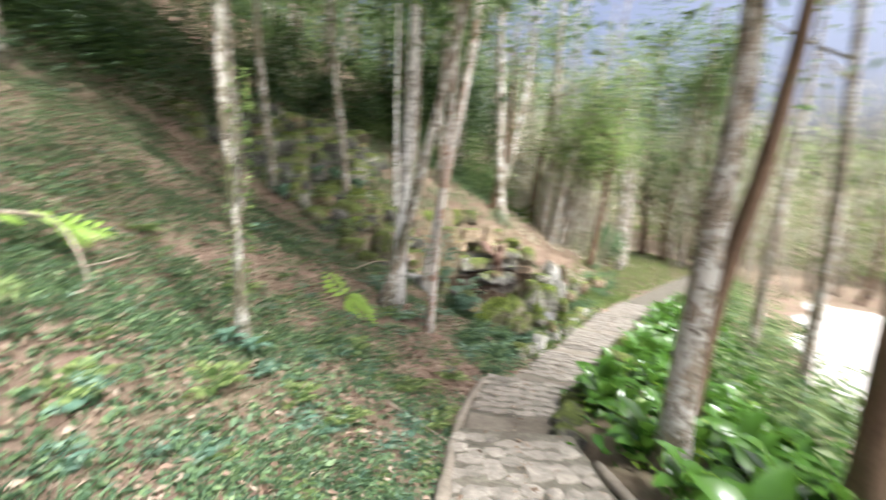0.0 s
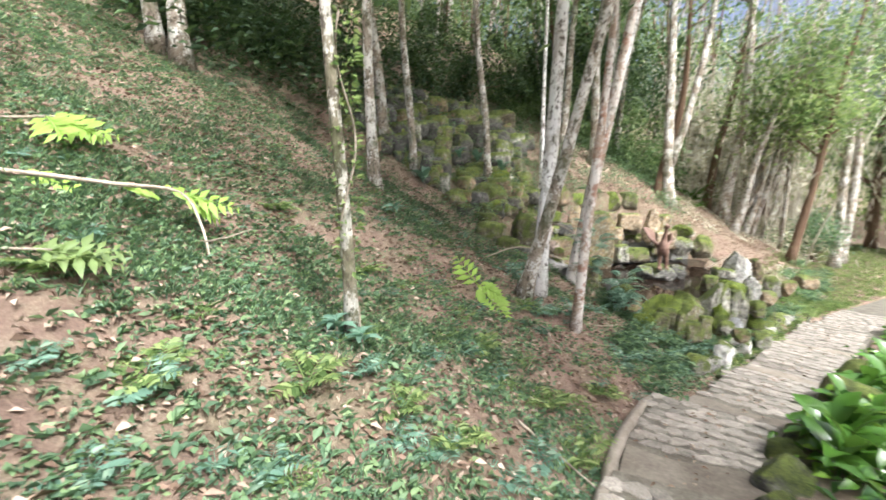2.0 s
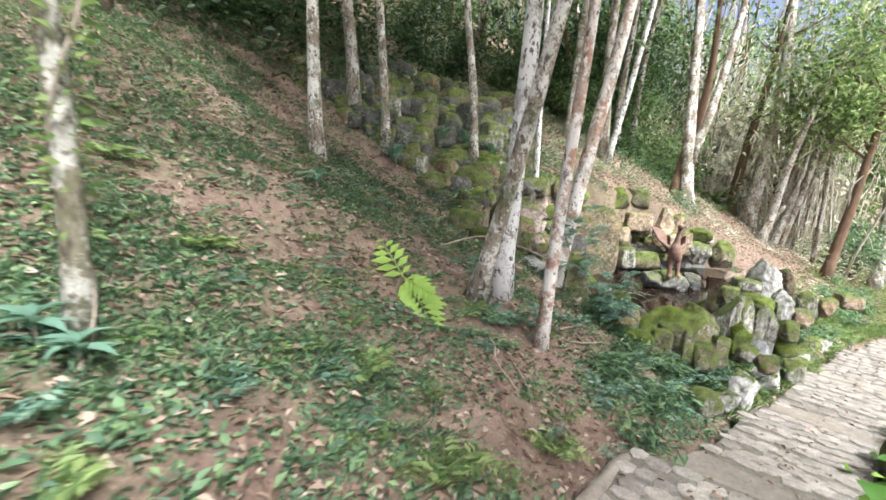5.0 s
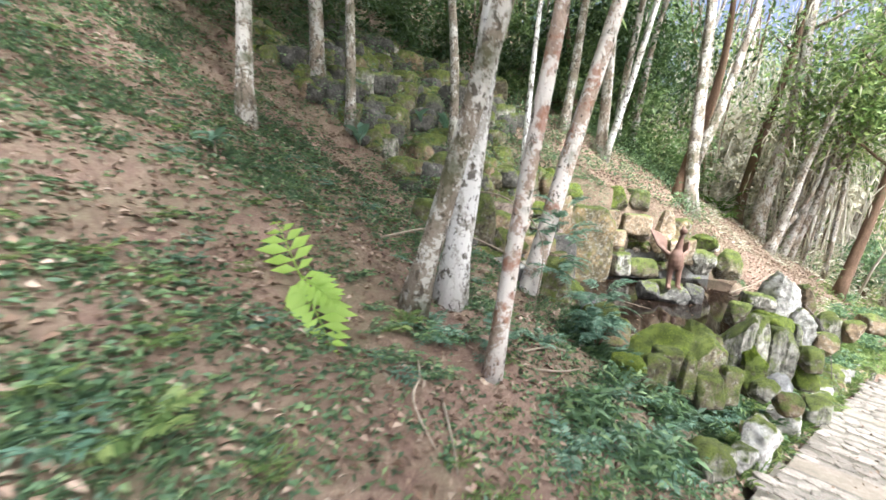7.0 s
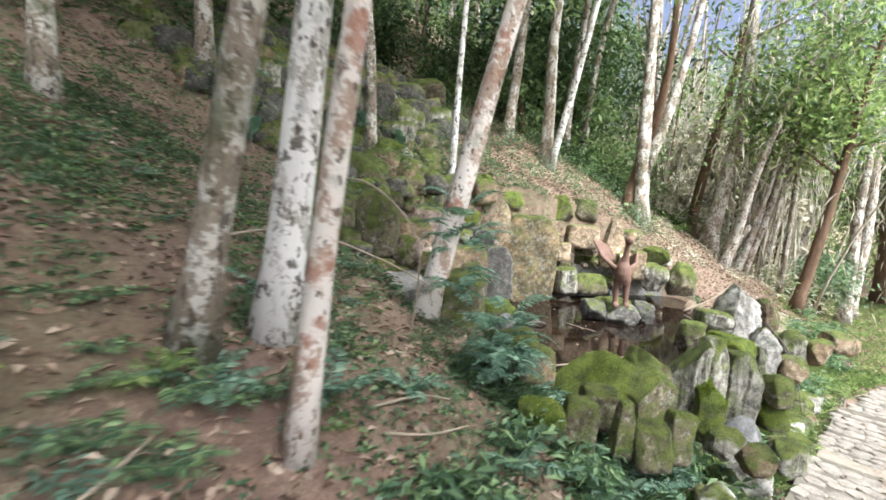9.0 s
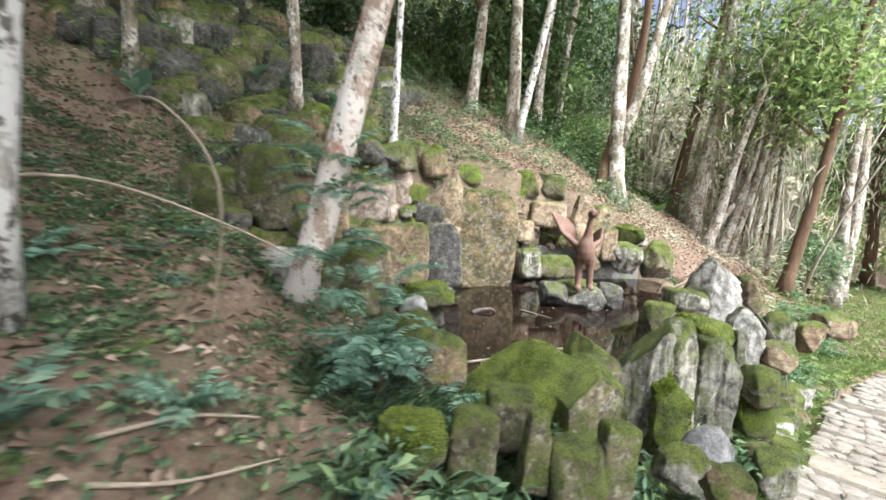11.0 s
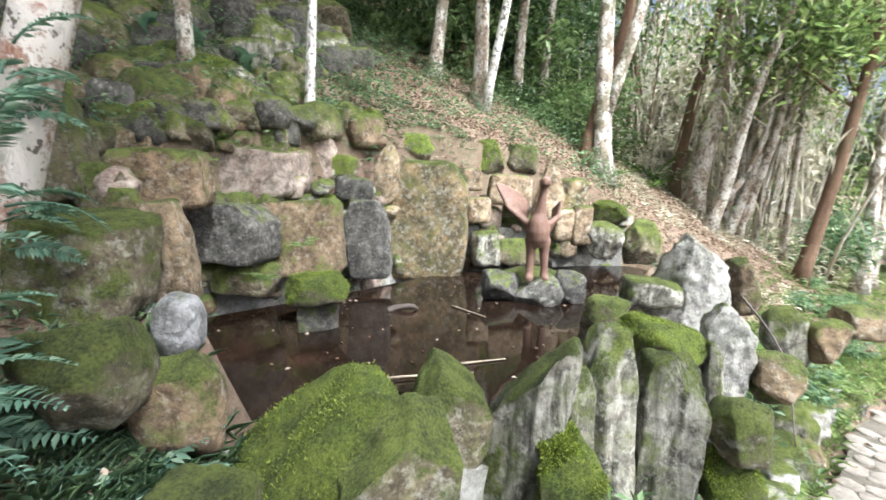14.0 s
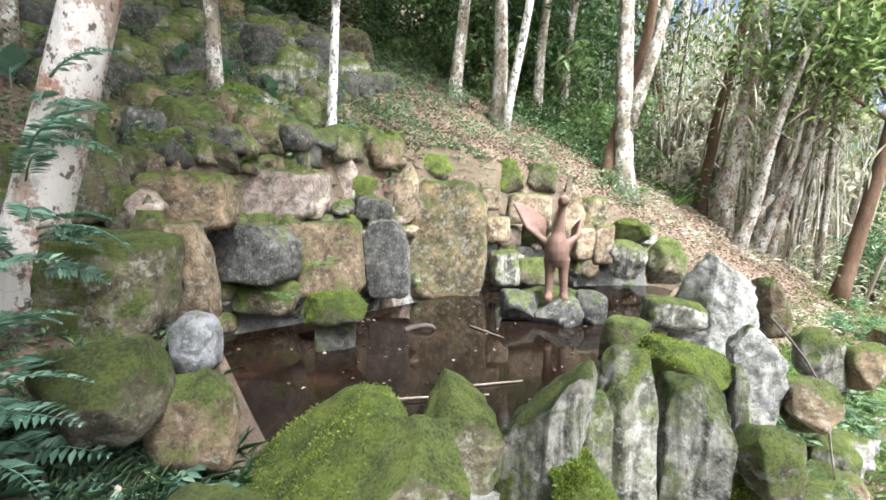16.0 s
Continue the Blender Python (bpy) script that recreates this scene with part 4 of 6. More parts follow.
tree((-1.62, 3.36), 7, 0.05, (0.01, 0.08), CREEPER, "slim tree wrapped in moss and creeper", 16, bend=0.1, flare=1.2, limbs=3)
tree((-6.5, 6.62), 10, 0.15, (-0.02, 0.02), PALE, SLIM, 17, limbs=9, crown=2500, spread=1.4, leaf_size=0.27, low_limb=0.68)
tree((-6.86, 6.5), 10, 0.13, (-0.02, 0.0), PALE, SLIM, 18, limbs=9, crown=2500, spread=1.4, leaf_size=0.27, low_limb=0.68)
tree((-3.9, 10.06), 9, 0.09, (0.0, 0.02), PALE, SLIM, 19, limbs=9, crown=2500, spread=1.4, leaf_size=0.27, low_limb=0.68)
tree((-4.7, 10.2), 9, 0.14, (0.03, 0.0), GREY, "grey-brown forest tree on the slope", 20, limbs=9, crown=2500, spread=1.4, leaf_size=0.27, low_limb=0.68)
tree((-2.52, 11.36), 9, 0.09, (0.03, 0.0), PALE, SLIM, 22, limbs=9, crown=2500, spread=1.4, leaf_size=0.27, low_limb=0.68)
tree((-1.29, 11.93), 9, 0.06, (0.006, 0.1), WHITE, SLIM, 23, bend=0.04, limbs=9, crown=2500, spread=1.4, leaf_size=0.27, low_limb=0.68)
tree((-1.1, 15.76), 9, 0.135, (0.096, 0.15), PALE, SLIM, 24, bend=0.05, limbs=9, crown=2500, spread=1.4, leaf_size=0.27, low_limb=0.68)
tree((0.0, 15.5), 9, 0.085, (0.24, -0.15), WHITE, "white stem leaning out from a forked tree", 25, bend=0.06)
tree((-0.12, 15.6), 9, 0.15, (0.07, 0.04), GREY, "grey-brown forest tree on the slope", 26, limbs=9, crown=2500, spread=1.4, leaf_size=0.27, low_limb=0.68)
tree((2.17, 16.2), 10, 0.17, (-0.03, 0.08), PALE, "pale double-stemmed tree with spreading roots", 27, flare=1.7, bend=0.06, fork=(0.12, 1.6, 0.5, 7.0))
tree((1.85, 16.3), 6, 0.15, (0.12, 0.1), BROWN, "dark dead stem beside a pale tree", 28, limbs=2, crown=200)
tree((4.1, 18.2), 10, 0.2, (0.10, 0.05), GREY, "thick brown tree leaning over the slope", 29)
tree((4.9, 19.4), 7, 0.14, (0.28, 0.02), GREY, "forked grey tree leaning over the path", 30, fork=(0.2, 1.6, 0.4, 4.0), leaf=LIGHT_LEAF)
tree((5.5, 20.2), 8, 0.13, (0.3, 0.0), GREY, "leaning grey forest tree above the path", 31)
tree((8.6, 21.0), 10, 0.17, (0.06, 0.02), PALE, SLIM, 33)
tree((9.2, 22.0), 10, 0.2, (0.05, 0.02), GREY, "grey-brown forest tree by the path", 34)
tree((4.3, 17.5), 6, 0.12, (0.3, 0.02), GREY, "leaning grey-brown tree on the bank", 35)
tree((5.0, 18.3), 7, 0.10, (0.25, 0.03), GREY, "thin leaning grey tree on the bank", 36)
tree((3.9, 19.6), 9, 0.16, (0.12, 0.02), BROWN, "thick dark tree on the bank", 37)
tree((5.9, 17.4), 8, 0.14, (0.19, 0.05), BROWN, "dark brown leaning tree beside the path", 32, leaf=LIGHT_LEAF, crown=2200, limbs=9, low_limb=0.42, bend=0.05, leaf_size=0.16, spread=0.6)
tree((4.8, 18.2), 4.6, 0.11, (0.40, 0.12), GREY, "crooked grey tree hung with light green leaves", 38, fork=(0.55, 0.9, 0.3, 2.6), leaf=LIGHT_LEAF, limbs=16, crown=4400, leaf_size=0.15, low_limb=0.55, spread=0.5, bend=0.12)
tree((4.4, 17.9), 3.2, 0.09, (0.32, 0.06), GREY, "short leaning grey stem on the bank", 46, limbs=3, crown=120, leaf=LIGHT_LEAF)
tree((-1.0, 18.2), 9, 0.1, (-0.12, 0.02), BROWN, "dark thin tree leaning on the slope", 39, limbs=9, crown=2500, spread=1.4, leaf_size=0.27, low_limb=0.68)
tree((0.2, 18.0), 9, 0.13, (0.03, 0.02), GREY, "grey tree behind the bank", 40, limbs=9, crown=2500, spread=1.4, leaf_size=0.27, low_limb=0.68)
for k, q in enumerate([(12.5, 27.0), (15.0, 25.0), (17.5, 30.0)]):
    tree(q, 13, 0.2, (0.03, 0.0), BROWN, "tall tree with drooping grey-green boughs", 60 + k, limbs=22, crown=5200, leaf_size=0.26, low_limb=0.22, spread=0.75)
# on the falling side of the path
tree((1.67, 2.96), 9, 0.115, (0.10, 0.08), GREY, "grey mottled tree among broad leaves beside the path", 41, crown=1800, spread=0.9, low_limb=0.45, limbs=8)
tree((2.75, 4.6), 9, 0.11, (0.13, 0.06), BROWN, "thin leaning tree beside the path", 42, crown=2600, spread=1.5, low_limb=0.6, limbs=12, leaf_size=0.24)
tree((2.5, 2.35), 9, 0.12, (0.16, 0.05), BROWN, "dark-barked tree beside the path", 43, crown=3000, spread=0.9, low_limb=0.45, limbs=8)
tree((5.6, 6.4), 9, 0.12, (0.05, 0.04), GREY, "mottled grey tree on the falling slope", 44, crown=160, spread=0.9, limbs=8)
tree((6.2, 8.4), 9, 0.10, (0.10, 0.04), GREY, "mottled grey tree on the falling slope", 45, crown=160, spread=0.9, limbs=8)

# ---- undergrowth ----
creeper = thing("creeper", "light green creeper climbing a slim tree", "climber")
w = np.random.default_rng(45)
n = 240
h = w.uniform(0.1, 1.0, n) ** 0.7 * 2.2
a = w.uniform(0, 2 * np.pi, n)
root = np.array([-1.62, 3.36, z_at(-1.62, 3.36)])
q = root + np.column_stack([0.055 * np.cos(a) + 0.01 * h, 0.055 * np.sin(a) + 0.08 * h, h])
v, f = leaves(q, np.column_stack([np.cos(a), np.sin(a), w.uniform(-0.3, 0.6, n)]), w.uniform(0.04, 0.09, n), 0.035, 0.2, w)
part("leaves", fast_mesh("creeper_leaves", v, f, LIGHT_LEAF), creeper)
t = np.linspace(0, 1, 30)
part("stem", smooth_mesh("creeper_stem", tube(root + np.column_stack([0.06 * np.cos(t * 11) + 0.022 * t, 0.06 * np.sin(t * 11) + 0.17 * t, 2.2 * t]), np.full(30, 0.008), 5), TWIG), creeper)
rng = np.random.default_rng(5)


def spots(count, x0, x1, y0, y1, keep, rng):
    x, y = rng.uniform(x0, x1, count), rng.uniform(y0, y1, count)
    run, side = near_path(x, y)
    a, b = path_edges(run)
    ok = keep(x, y, run, side) & ((side > a + 0.06) | (side < b - 0.06)) & (in_pond(x, y) < -0.25)
    x, y = x[ok], y[ok]
    return np.column_stack([x, y, ground(x, y)])


def herb_cover(name, base, per, length, width, material, label, rise=0.5, seed=1):
    rng = np.random.default_rng(seed)
    n = len(base)
    p = np.repeat(base, per, 0) + rng.normal(size=(n * per, 3)) * (0.03, 0.03, 0.0)
    th = rng.uniform(0, 2 * np.pi, n * per)
    axis = np.column_stack([np.cos(th), np.sin(th), rng.uniform(0.1, 1.0, n * per) * rise * 2])
    ln = rng.uniform(0.5, 1.3, n * per) * length
    v, f = leaves(p, axis, ln, width * rng.uniform(0.6, 1.3, n * per), 0.2, rng, 0.25)
    return tagged(new(name, fast_mesh(name, v, f, material)), label, "plants", kind="stuff")


bare = lambda x, y: 1.8 * np.exp(-((x - 0.05) ** 2 + 0.6 * (y - 5.4) ** 2) / 1.1) + 0.9 * np.exp(-((x + 1.6) ** 2 + (y - 1.2) ** 2) / 0.5)
left = lambda x, y, run, side: (side > 0) & (patchy(x, y, 1.0) + 0.9 * patchy(x, y, 2.0, 3.1) > rng.uniform(-2.5, 0.3, len(x)) + 0.7 * np.clip((y - 3.2) / 1.5, 0, 1) * (side < 9) + bare(x, y) + 0.25)
herb_cover("ground_herbs", spots(120000, -10, 3, -1, 14, left, rng), 5, 0.055, 0.026, HERB, "low green herbs and seedlings over the slope", 0.35, 1)
near_slope = lambda x, y, run, side: (side > 0) & (patchy(x, y, 3.3, 2.2) > np.random.default_rng(6).uniform(-2.2, 0.8, len(x)) + 1.5 * np.clip((y - 3.6) / 1.2, 0, 1) + bare(x, y))
herb_cover("seedling_cover", spots(3000, -5, 1.2, -0.5, 5.5, near_slope, rng), 6, 0.085, 0.034, HERB, "larger green seedlings crowding the lower slope", 0.6, 4)
herb_cover("grass", spots(34000, -8, 3, -1, 9, lambda x, y, r, s: (s > 0) & (patchy(x, y, 4.0, 1.6) > 0.05 + 0.5 * (y > 4.5) + bare(x, y)), rng), 7, 0.09, 0.009, HERB, "thin grass tufts on the slope", 1.2, 2)
herb_cover("leaf_litter", spots(150000, -9, 9, -1, 22, lambda x, y, r, s: s > 0, rng) + (0, 0, 0.01), 1, 0.06, 0.03, LITTER, "dry fallen leaves over the slope", 0.05, 3)


herb_cover("large_litter", spots(3000, -7, 3, 0, 9, lambda x, y, r, s: s > 0, np.random.default_rng(67)) + (0, 0, 0.02), 1, 0.075, 0.034, PALE_LITTER, "large pale fallen leaves scattered over the slope", 0.12, 37)
herb_cover("bank_debris", spots(9000, 2.2, 8, 14.6, 22, lambda x, y, r, s: (s > 1.4) & (patchy(x, y, 5.0, 1.3) > 0.1), np.random.default_rng(72)) + (0, 0, 0.02), 2, 0.11, 0.03, STRAW, "pale dry leaf debris on the bank under the trees", 0.3, 38)
herb_cover("far_verge_grass", spots(9000, 4, 15, 13.5, 28, lambda x, y, r, s: (s > path_edges(r)[0]) & (s < 2.0), np.random.default_rng(74)), 6, 0.14, 0.012, LIGHT_LEAF, "pale grass and herbs beside the further path", 1.0, 39)
herb_cover("bank_litter", spots(130000, -3, 15, 10.5, 28, lambda x, y, r, s: s > path_edges(r)[0], rng) + (0, 0, 0.012), 1, 0.06, 0.03, LITTER, "brown fallen leaves over the bank behind the pond", 0.06, 36)


def thicket(name, cells, count, spread, size, material, label, seed, lift=(0.0, 1.0), ratio=0.4):
    """Leaves crowded about many shoots."""
    rng = np.random.default_rng(seed)
    c = np.asarray(cells)[rng.integers(0, len(cells), count)]
    p = c + rng.normal(size=(count, 3)) * (spread, spread, 0) + np.column_stack([np.zeros(count)] * 2 + [rng.uniform(*lift, count)])
    th = rng.uniform(0, 2 * np.pi, count)
    axis = np.column_stack([np.cos(th), np.sin(th), rng.uniform(-0.4, 0.8, count)])
    ln = size * rng.uniform(0.6, 1.3, count)
    v, f = leaves(p, axis, ln, ln * ratio, 0.2, rng)
    return tagged(new(name, fast_mesh(name, v, f, material)), label, "plants", kind="stuff")


thicket("far_undergrowth", spots(900, -12, 2.6, 18.5, 36, lambda x, y, r, s: s > 1.2, rng), 14000, 0.5, 0.2, LEAF, "green undergrowth on the wooded slope", 7, (0.0, 1.2))
thicket("open_undergrowth", spots(700, 2.6, 16, 17.5, 36, lambda x, y, r, s: np.abs(s + 1) > 2.4, rng), 3500, 0.4, 0.13, LEAF, "low green undergrowth beside the far path", 15, (0.0, 0.6))
thicket("dry_undergrowth", spots(500, 2.6, 12, 18.5, 32, lambda x, y, r, s: s > 1.3, rng), 9000, 0.4, 0.2, STRAW, "pale dry stalks and leaves under the trees", 16, (0.0, 0.8), 0.12)
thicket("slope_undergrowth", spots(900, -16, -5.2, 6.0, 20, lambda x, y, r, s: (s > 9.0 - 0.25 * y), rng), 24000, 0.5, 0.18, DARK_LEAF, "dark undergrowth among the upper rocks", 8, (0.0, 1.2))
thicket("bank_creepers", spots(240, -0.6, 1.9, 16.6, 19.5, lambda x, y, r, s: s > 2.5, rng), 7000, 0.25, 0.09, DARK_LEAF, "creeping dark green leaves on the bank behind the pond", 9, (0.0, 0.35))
thicket("wayside_herbs", spots(420, 0.3, 9, 5.5, 19, lambda x, y, r, s: (s > 0.6) & (s < 1.5), rng), 9000, 0.1, 0.10, HERB, "green herbs along the foot of the pond wall", 10, (0.0, 0.22), 0.3)
thicket("lower_slope_shrubs", spots(700, 2, 16, -3, 22, lambda x, y, r, s: (s < -2.4) & (s > -4.3), rng), 9000, 0.35, 0.16, LEAF, "green shrubs on the slope below the path", 12, (0.0, 0.8), 0.45)

# ---- the woods beyond ----
def far_woods():
    rng = np.random.default_rng(77)
    pieces, dark, tips = [], [], []
    for k in range(430):
        a = rng.uniform(-1.05, 1.25) if k < 330 else rng.uniform(0.0, 0.75)
        r = rng.uniform(11, 44)
        x, y = 2 + r * math.sin(a), 8 + r * math.cos(a)
        run, side = near_path([x], [y])
        if abs(side[0]) < 1.7 or (y < 18 and side[0] < 7.5 and side[0] > 0) or (side[0] < 0 and r < 18):
            continue
        z = z_at(x, y)
        h = rng.uniform(6, 14)
        l = rng.normal(size=2) * 0.10 + (0.07, 0)
        u = np.linspace(0, 1, 8)
        line = np.column_stack([x + l[0] * h * u + 0.25 * np.sin(u * rng.uniform(3, 7) + k), y + l[1] * h * u, z - 0.2 + h * u])
        (dark if k % 3 == 0 else pieces).append(tube(line, rng.choice([0.03, 0.05, 0.08, 0.13]) * (1 - 0.7 * u), 6, 0.06, k))
        tips.append(line[2:] + rng.normal(size=(6, 3)) * 0.8)
    t = thing("far_woods", "dense wood of thin crooked trunks and leaves behind the pond", "woods", kind="stuff")
    part("trunks", smooth_mesh("far_trunks", gather(pieces), GREY), t)
    part("dark_trunks", smooth_mesh("far_dark_trunks", gather(dark), BROWN), t)
    tips = np.concatenate(tips)
    c = tips[rng.integers(0, len(tips), 1100)] + rng.normal(size=(1100, 3)) * (1.2, 1.2, 1.0)
    c = c[(c[:, 0] < 2.5) | (rng.uniform(0, 1, len(c)) < 0.12)]
    v, f = crown_leaves(c, 75000, (0.55, 0.55, 0.35), 0.2, rng)
    part("leaves", fast_mesh("far_leaves", v, f, LEAF), t)
    # low leaves on the left, the wood's inner shade put into their dark colour
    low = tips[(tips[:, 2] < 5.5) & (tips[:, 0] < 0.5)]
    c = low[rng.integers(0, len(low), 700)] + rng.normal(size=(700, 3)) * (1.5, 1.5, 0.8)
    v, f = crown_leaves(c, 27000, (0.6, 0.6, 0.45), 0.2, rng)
    part("shade_dark_low_leaves", fast_mesh("far_shade_dark_low_leaves", v, f, DARK_LEAF), t)
    # the closed edge of the wood behind
    a = rng.uniform(-1.3, 1.5, 800)
    a = np.where((a > 0.12) & (rng.uniform(0, 1, 800) < 0.3), a - 1.4, a)
    r = rng.uniform(30, 46, 800)
    x, y = 2 + r * np.sin(a), 8 + r * np.cos(a)
    c = np.column_stack([x, y, ground(x, y) + rng.uniform(0, 9, 800) * np.where(a > 0.12, 1.15, 1.0)])
    v, f = crown_leaves(c[a <= 0.12], 32000, (1.1, 1.1, 0.8), 0.42, rng)
    part("wood_edge", fast_mesh("far_wood_edge", v, f, LEAF), t)
    v, f = crown_leaves(c[a > 0.12], 34000, (1.1, 1.1, 1.0), 0.42, rng)
    part("light_wood_edge", fast_mesh("far_light_wood_edge", v, f, LIGHT_LEAF), t)
    # pale dry canes standing close under the trees
    canes = []
    for k in range(420):
        x, y = rng.uniform(3.2, 16), rng.uniform(18.5, 34)
        if abs(near_path([x], [y])[1][0] + 1.5) < 2.6:
            continue
        h, l = rng.uniform(2.5, 7), rng.normal(size=2) * 0.12 + (0.05, 0)
        u = np.linspace(0, 1, 5)
        canes.append(tube(np.column_stack([x + l[0] * h * u * (0.4 + u), y + l[1] * h * u, z_at(x, y) - 0.1 + h * u]), rng.uniform(0.015, 0.04) * (1.1 - 0.7 * u), 5, 0.0, k))
    part("canes", smooth_mesh("far_canes", gather(canes), CANE), t)
    right = tips[(tips[:, 0] > 3) & (tips[:, 2] < 6)]
    n = 40000
    p = right[rng.integers(0, len(right), n)] + rng.normal(size=(n, 3)) * (1.0, 1.0, 1.2)
    v, f = leaves(p, unit(rng.normal(size=(n, 3)) * 0.4 + (0, 0, -1)), rng.uniform(0.2, 0.5, n), 0.035, 0.2, rng)
    part("dry_leaves", fast_mesh("far_dry_leaves", v, f, STRAW), t)


far_woods()


def bush(at, spread, count, size, material, label, seed, ratio=0.42):
    rng = np.random.default_rng(seed)
    n = max(6, count // 130)
    c = np.array(at) + rng.normal(size=(n, 3)) * np.array(spread)
    c[:, 2] = np.maximum(c[:, 2], ground(c[:, 0], c[:, 1]) + 0.1)
    t = thing("bush", label, "bush", "undergrowth bushes")
    root = np.array([at[0], at[1], z_at(at[0], at[1]) - 0.05])
    part("branchwork", smooth_mesh("bush_branchwork", gather([tube([root, (root + q) / 2 + (0, 0, 0.1), q], [0.02, 0.014, 0.006], 5) for q in c[:10]]), BROWN), t)
    v, f = crown_leaves(c, count, (0.25, 0.25, 0.2), size, rng)
    part("leaves", fast_mesh("bush_leaves", v, f, material), t)


bush((1.2, 18.3, 1.0), (0.9, 0.7, 0.5), 4500, 0.14, LEAF, "dense green bush on the bank behind the pond", 81)
bush((0.2, 20.0, 2.6), (1.0, 0.6, 0.9), 5000, 0.15, LEAF, "green bush on the upper bank", 83)
bush((-2.2, 18.0, 3.4), (1.2, 0.7, 0.7), 5000, 0.16, LEAF, "green bush on the upper slope", 85)
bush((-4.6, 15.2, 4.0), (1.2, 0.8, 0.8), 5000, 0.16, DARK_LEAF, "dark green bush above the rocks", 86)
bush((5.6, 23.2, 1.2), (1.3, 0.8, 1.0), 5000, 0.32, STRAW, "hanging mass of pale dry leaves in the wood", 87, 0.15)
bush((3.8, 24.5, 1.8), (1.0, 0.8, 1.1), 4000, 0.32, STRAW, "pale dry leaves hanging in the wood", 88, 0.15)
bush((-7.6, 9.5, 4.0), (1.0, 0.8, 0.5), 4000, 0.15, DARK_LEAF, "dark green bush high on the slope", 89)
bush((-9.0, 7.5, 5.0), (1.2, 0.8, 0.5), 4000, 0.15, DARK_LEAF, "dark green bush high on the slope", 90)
bush((7.8, 20.6, -1.6), (0.6, 0.6, 0.4), 2500, 0.13, HERB, "green bush at the foot of the trees", 91)

# ---- single plants ----
def frond(length, width, pairs, droop, rng, lean=0.9):
    """A fern frond: an arching midrib with paired leaflets that shorten to the tip."""
    u = np.linspace(0, 1, 9)
    rib = np.column_stack([length * u * lean, 0 * u, length * (0.55 * u - droop * u * u)])
    pieces = [tube(rib, 0.006 * (1.1 - u) * (length / 0.4), 4)]
    k = np.linspace(0.12, 0.98, pairs)
    at = np.column_stack([np.interp(k, u, rib[:, c]) for c in range(3)])
    size = width * np.sin(np.pi * (0.18 + 0.8 * k)) ** 0.8
    for s in (-1, 1):
        axis = np.column_stack([np.full(pairs, 0.45), np.full(pairs, s * 1.0), rng.uniform(-0.1, 0.15, pairs)])
        pieces.append(leaves(at, axis, size, np.maximum(size * 0.3, 0.01), 0.15, rng, 0.12))
    return gather(pieces)


def fern(name, label, material, fronds, length, width, pairs, droop, seed, lean=0.9):
    rng = np.random.default_rng(seed)
    t = thing(name, label, "fern", "ferns and low plants")
    for k in range(fronds):
        f = part("frond", fast_mesh("frond", *frond(length * rng.uniform(0.75, 1.15), width, pairs, droop * rng.uniform(0.7, 1.3), rng, lean), material), t)
        f.matrix_basis = pose(0, 0, 0, rng.uniform(-8, 8), rng.uniform(-25, 10), 360 * k / fronds + rng.uniform(-20, 20))
    return t


def set_down(plant, spots_list, seed, scale=(0.8, 1.2), lift=0.0, on_ground=True):
    """Stands the plant at the first place and copies at the others."""
    rng = np.random.default_rng(seed)
    for k, q in enumerate(spots_list):
        z = (z_at(q[0], q[1]) if len(q) < 3 else q[2]) + lift
        s = rng.uniform(*scale)
        m = pose(q[0], q[1], z, 0, 0, rng.uniform(0, 360)) 
        if k == 0:
            plant.matrix_basis = m
        else:
            c = copy_thing(plant, m)
            c.scale = (s, s, s)


def spread_frond(a, b, face, pairs, size, rng, sag=0.05):
    """A flat spray from a to b, its leaflets spread square to the way it faces."""
    a, b, face = np.array(a), np.array(b), unit(np.array(face, float))
    u = np.linspace(0, 1, 8)[:, None]
    rib = a + (b - a) * u - np.array([0, 0, sag]) * u * u
    k = np.linspace(0.1, 1.0, pairs)
    at = np.column_stack([np.interp(k, u[:, 0], rib[:, c]) for c in range(3)])
    way = unit(b - a)
    side = unit(np.cross(way, face))
    pieces = [tube(rib, np.linspace(0.006, 0.002, 8), 5)]
    for s in (-1, 1):
        ln = size * np.sin(np.pi * (0.22 + 0.7 * k)) * rng.uniform(0.85, 1.1, pairs)
        ax = unit(side * s + way * 0.55 + face * rng.uniform(-0.25, 0.25, (pairs, 1)))
        # two faces along the midrib
        mid = at + ax * (ln * 0.45)[:, None]
        w = np.cross(ax, face) * (ln * 0.19)[:, None]
        tip = at + ax * ln[:, None] - np.array([0, 0, 0.02])
        v = np.stack([at, mid - w, tip, mid + w, mid + face * 0.012], 1).reshape(-1, 3)
        o = (np.arange(pairs) * 5)[:, None]
        f = np.stack([o + (0, 1, 4), o + (1, 2, 4), o + (2, 3, 4), o + (3, 0, 4)], 1).reshape(-1, 3)
        pieces.append((v, f))
    return gather(pieces)


def leafy(name, vf, material, parent):
    """A spray as a midrib with every leaflet a piece of its own under it."""
    v, f = vf
    n = 8 * 5 + 2
    rib = part(name, fast_mesh(name, v[:n], f[f.max(1) < n], material), parent)
    for k in range(n, len(v), 5):
        part("leaflet", fast_mesh("leaflet", v[k:k + 5], f[(f.min(1) >= k) & (f.max(1) < k + 5)] - k, material), rib)


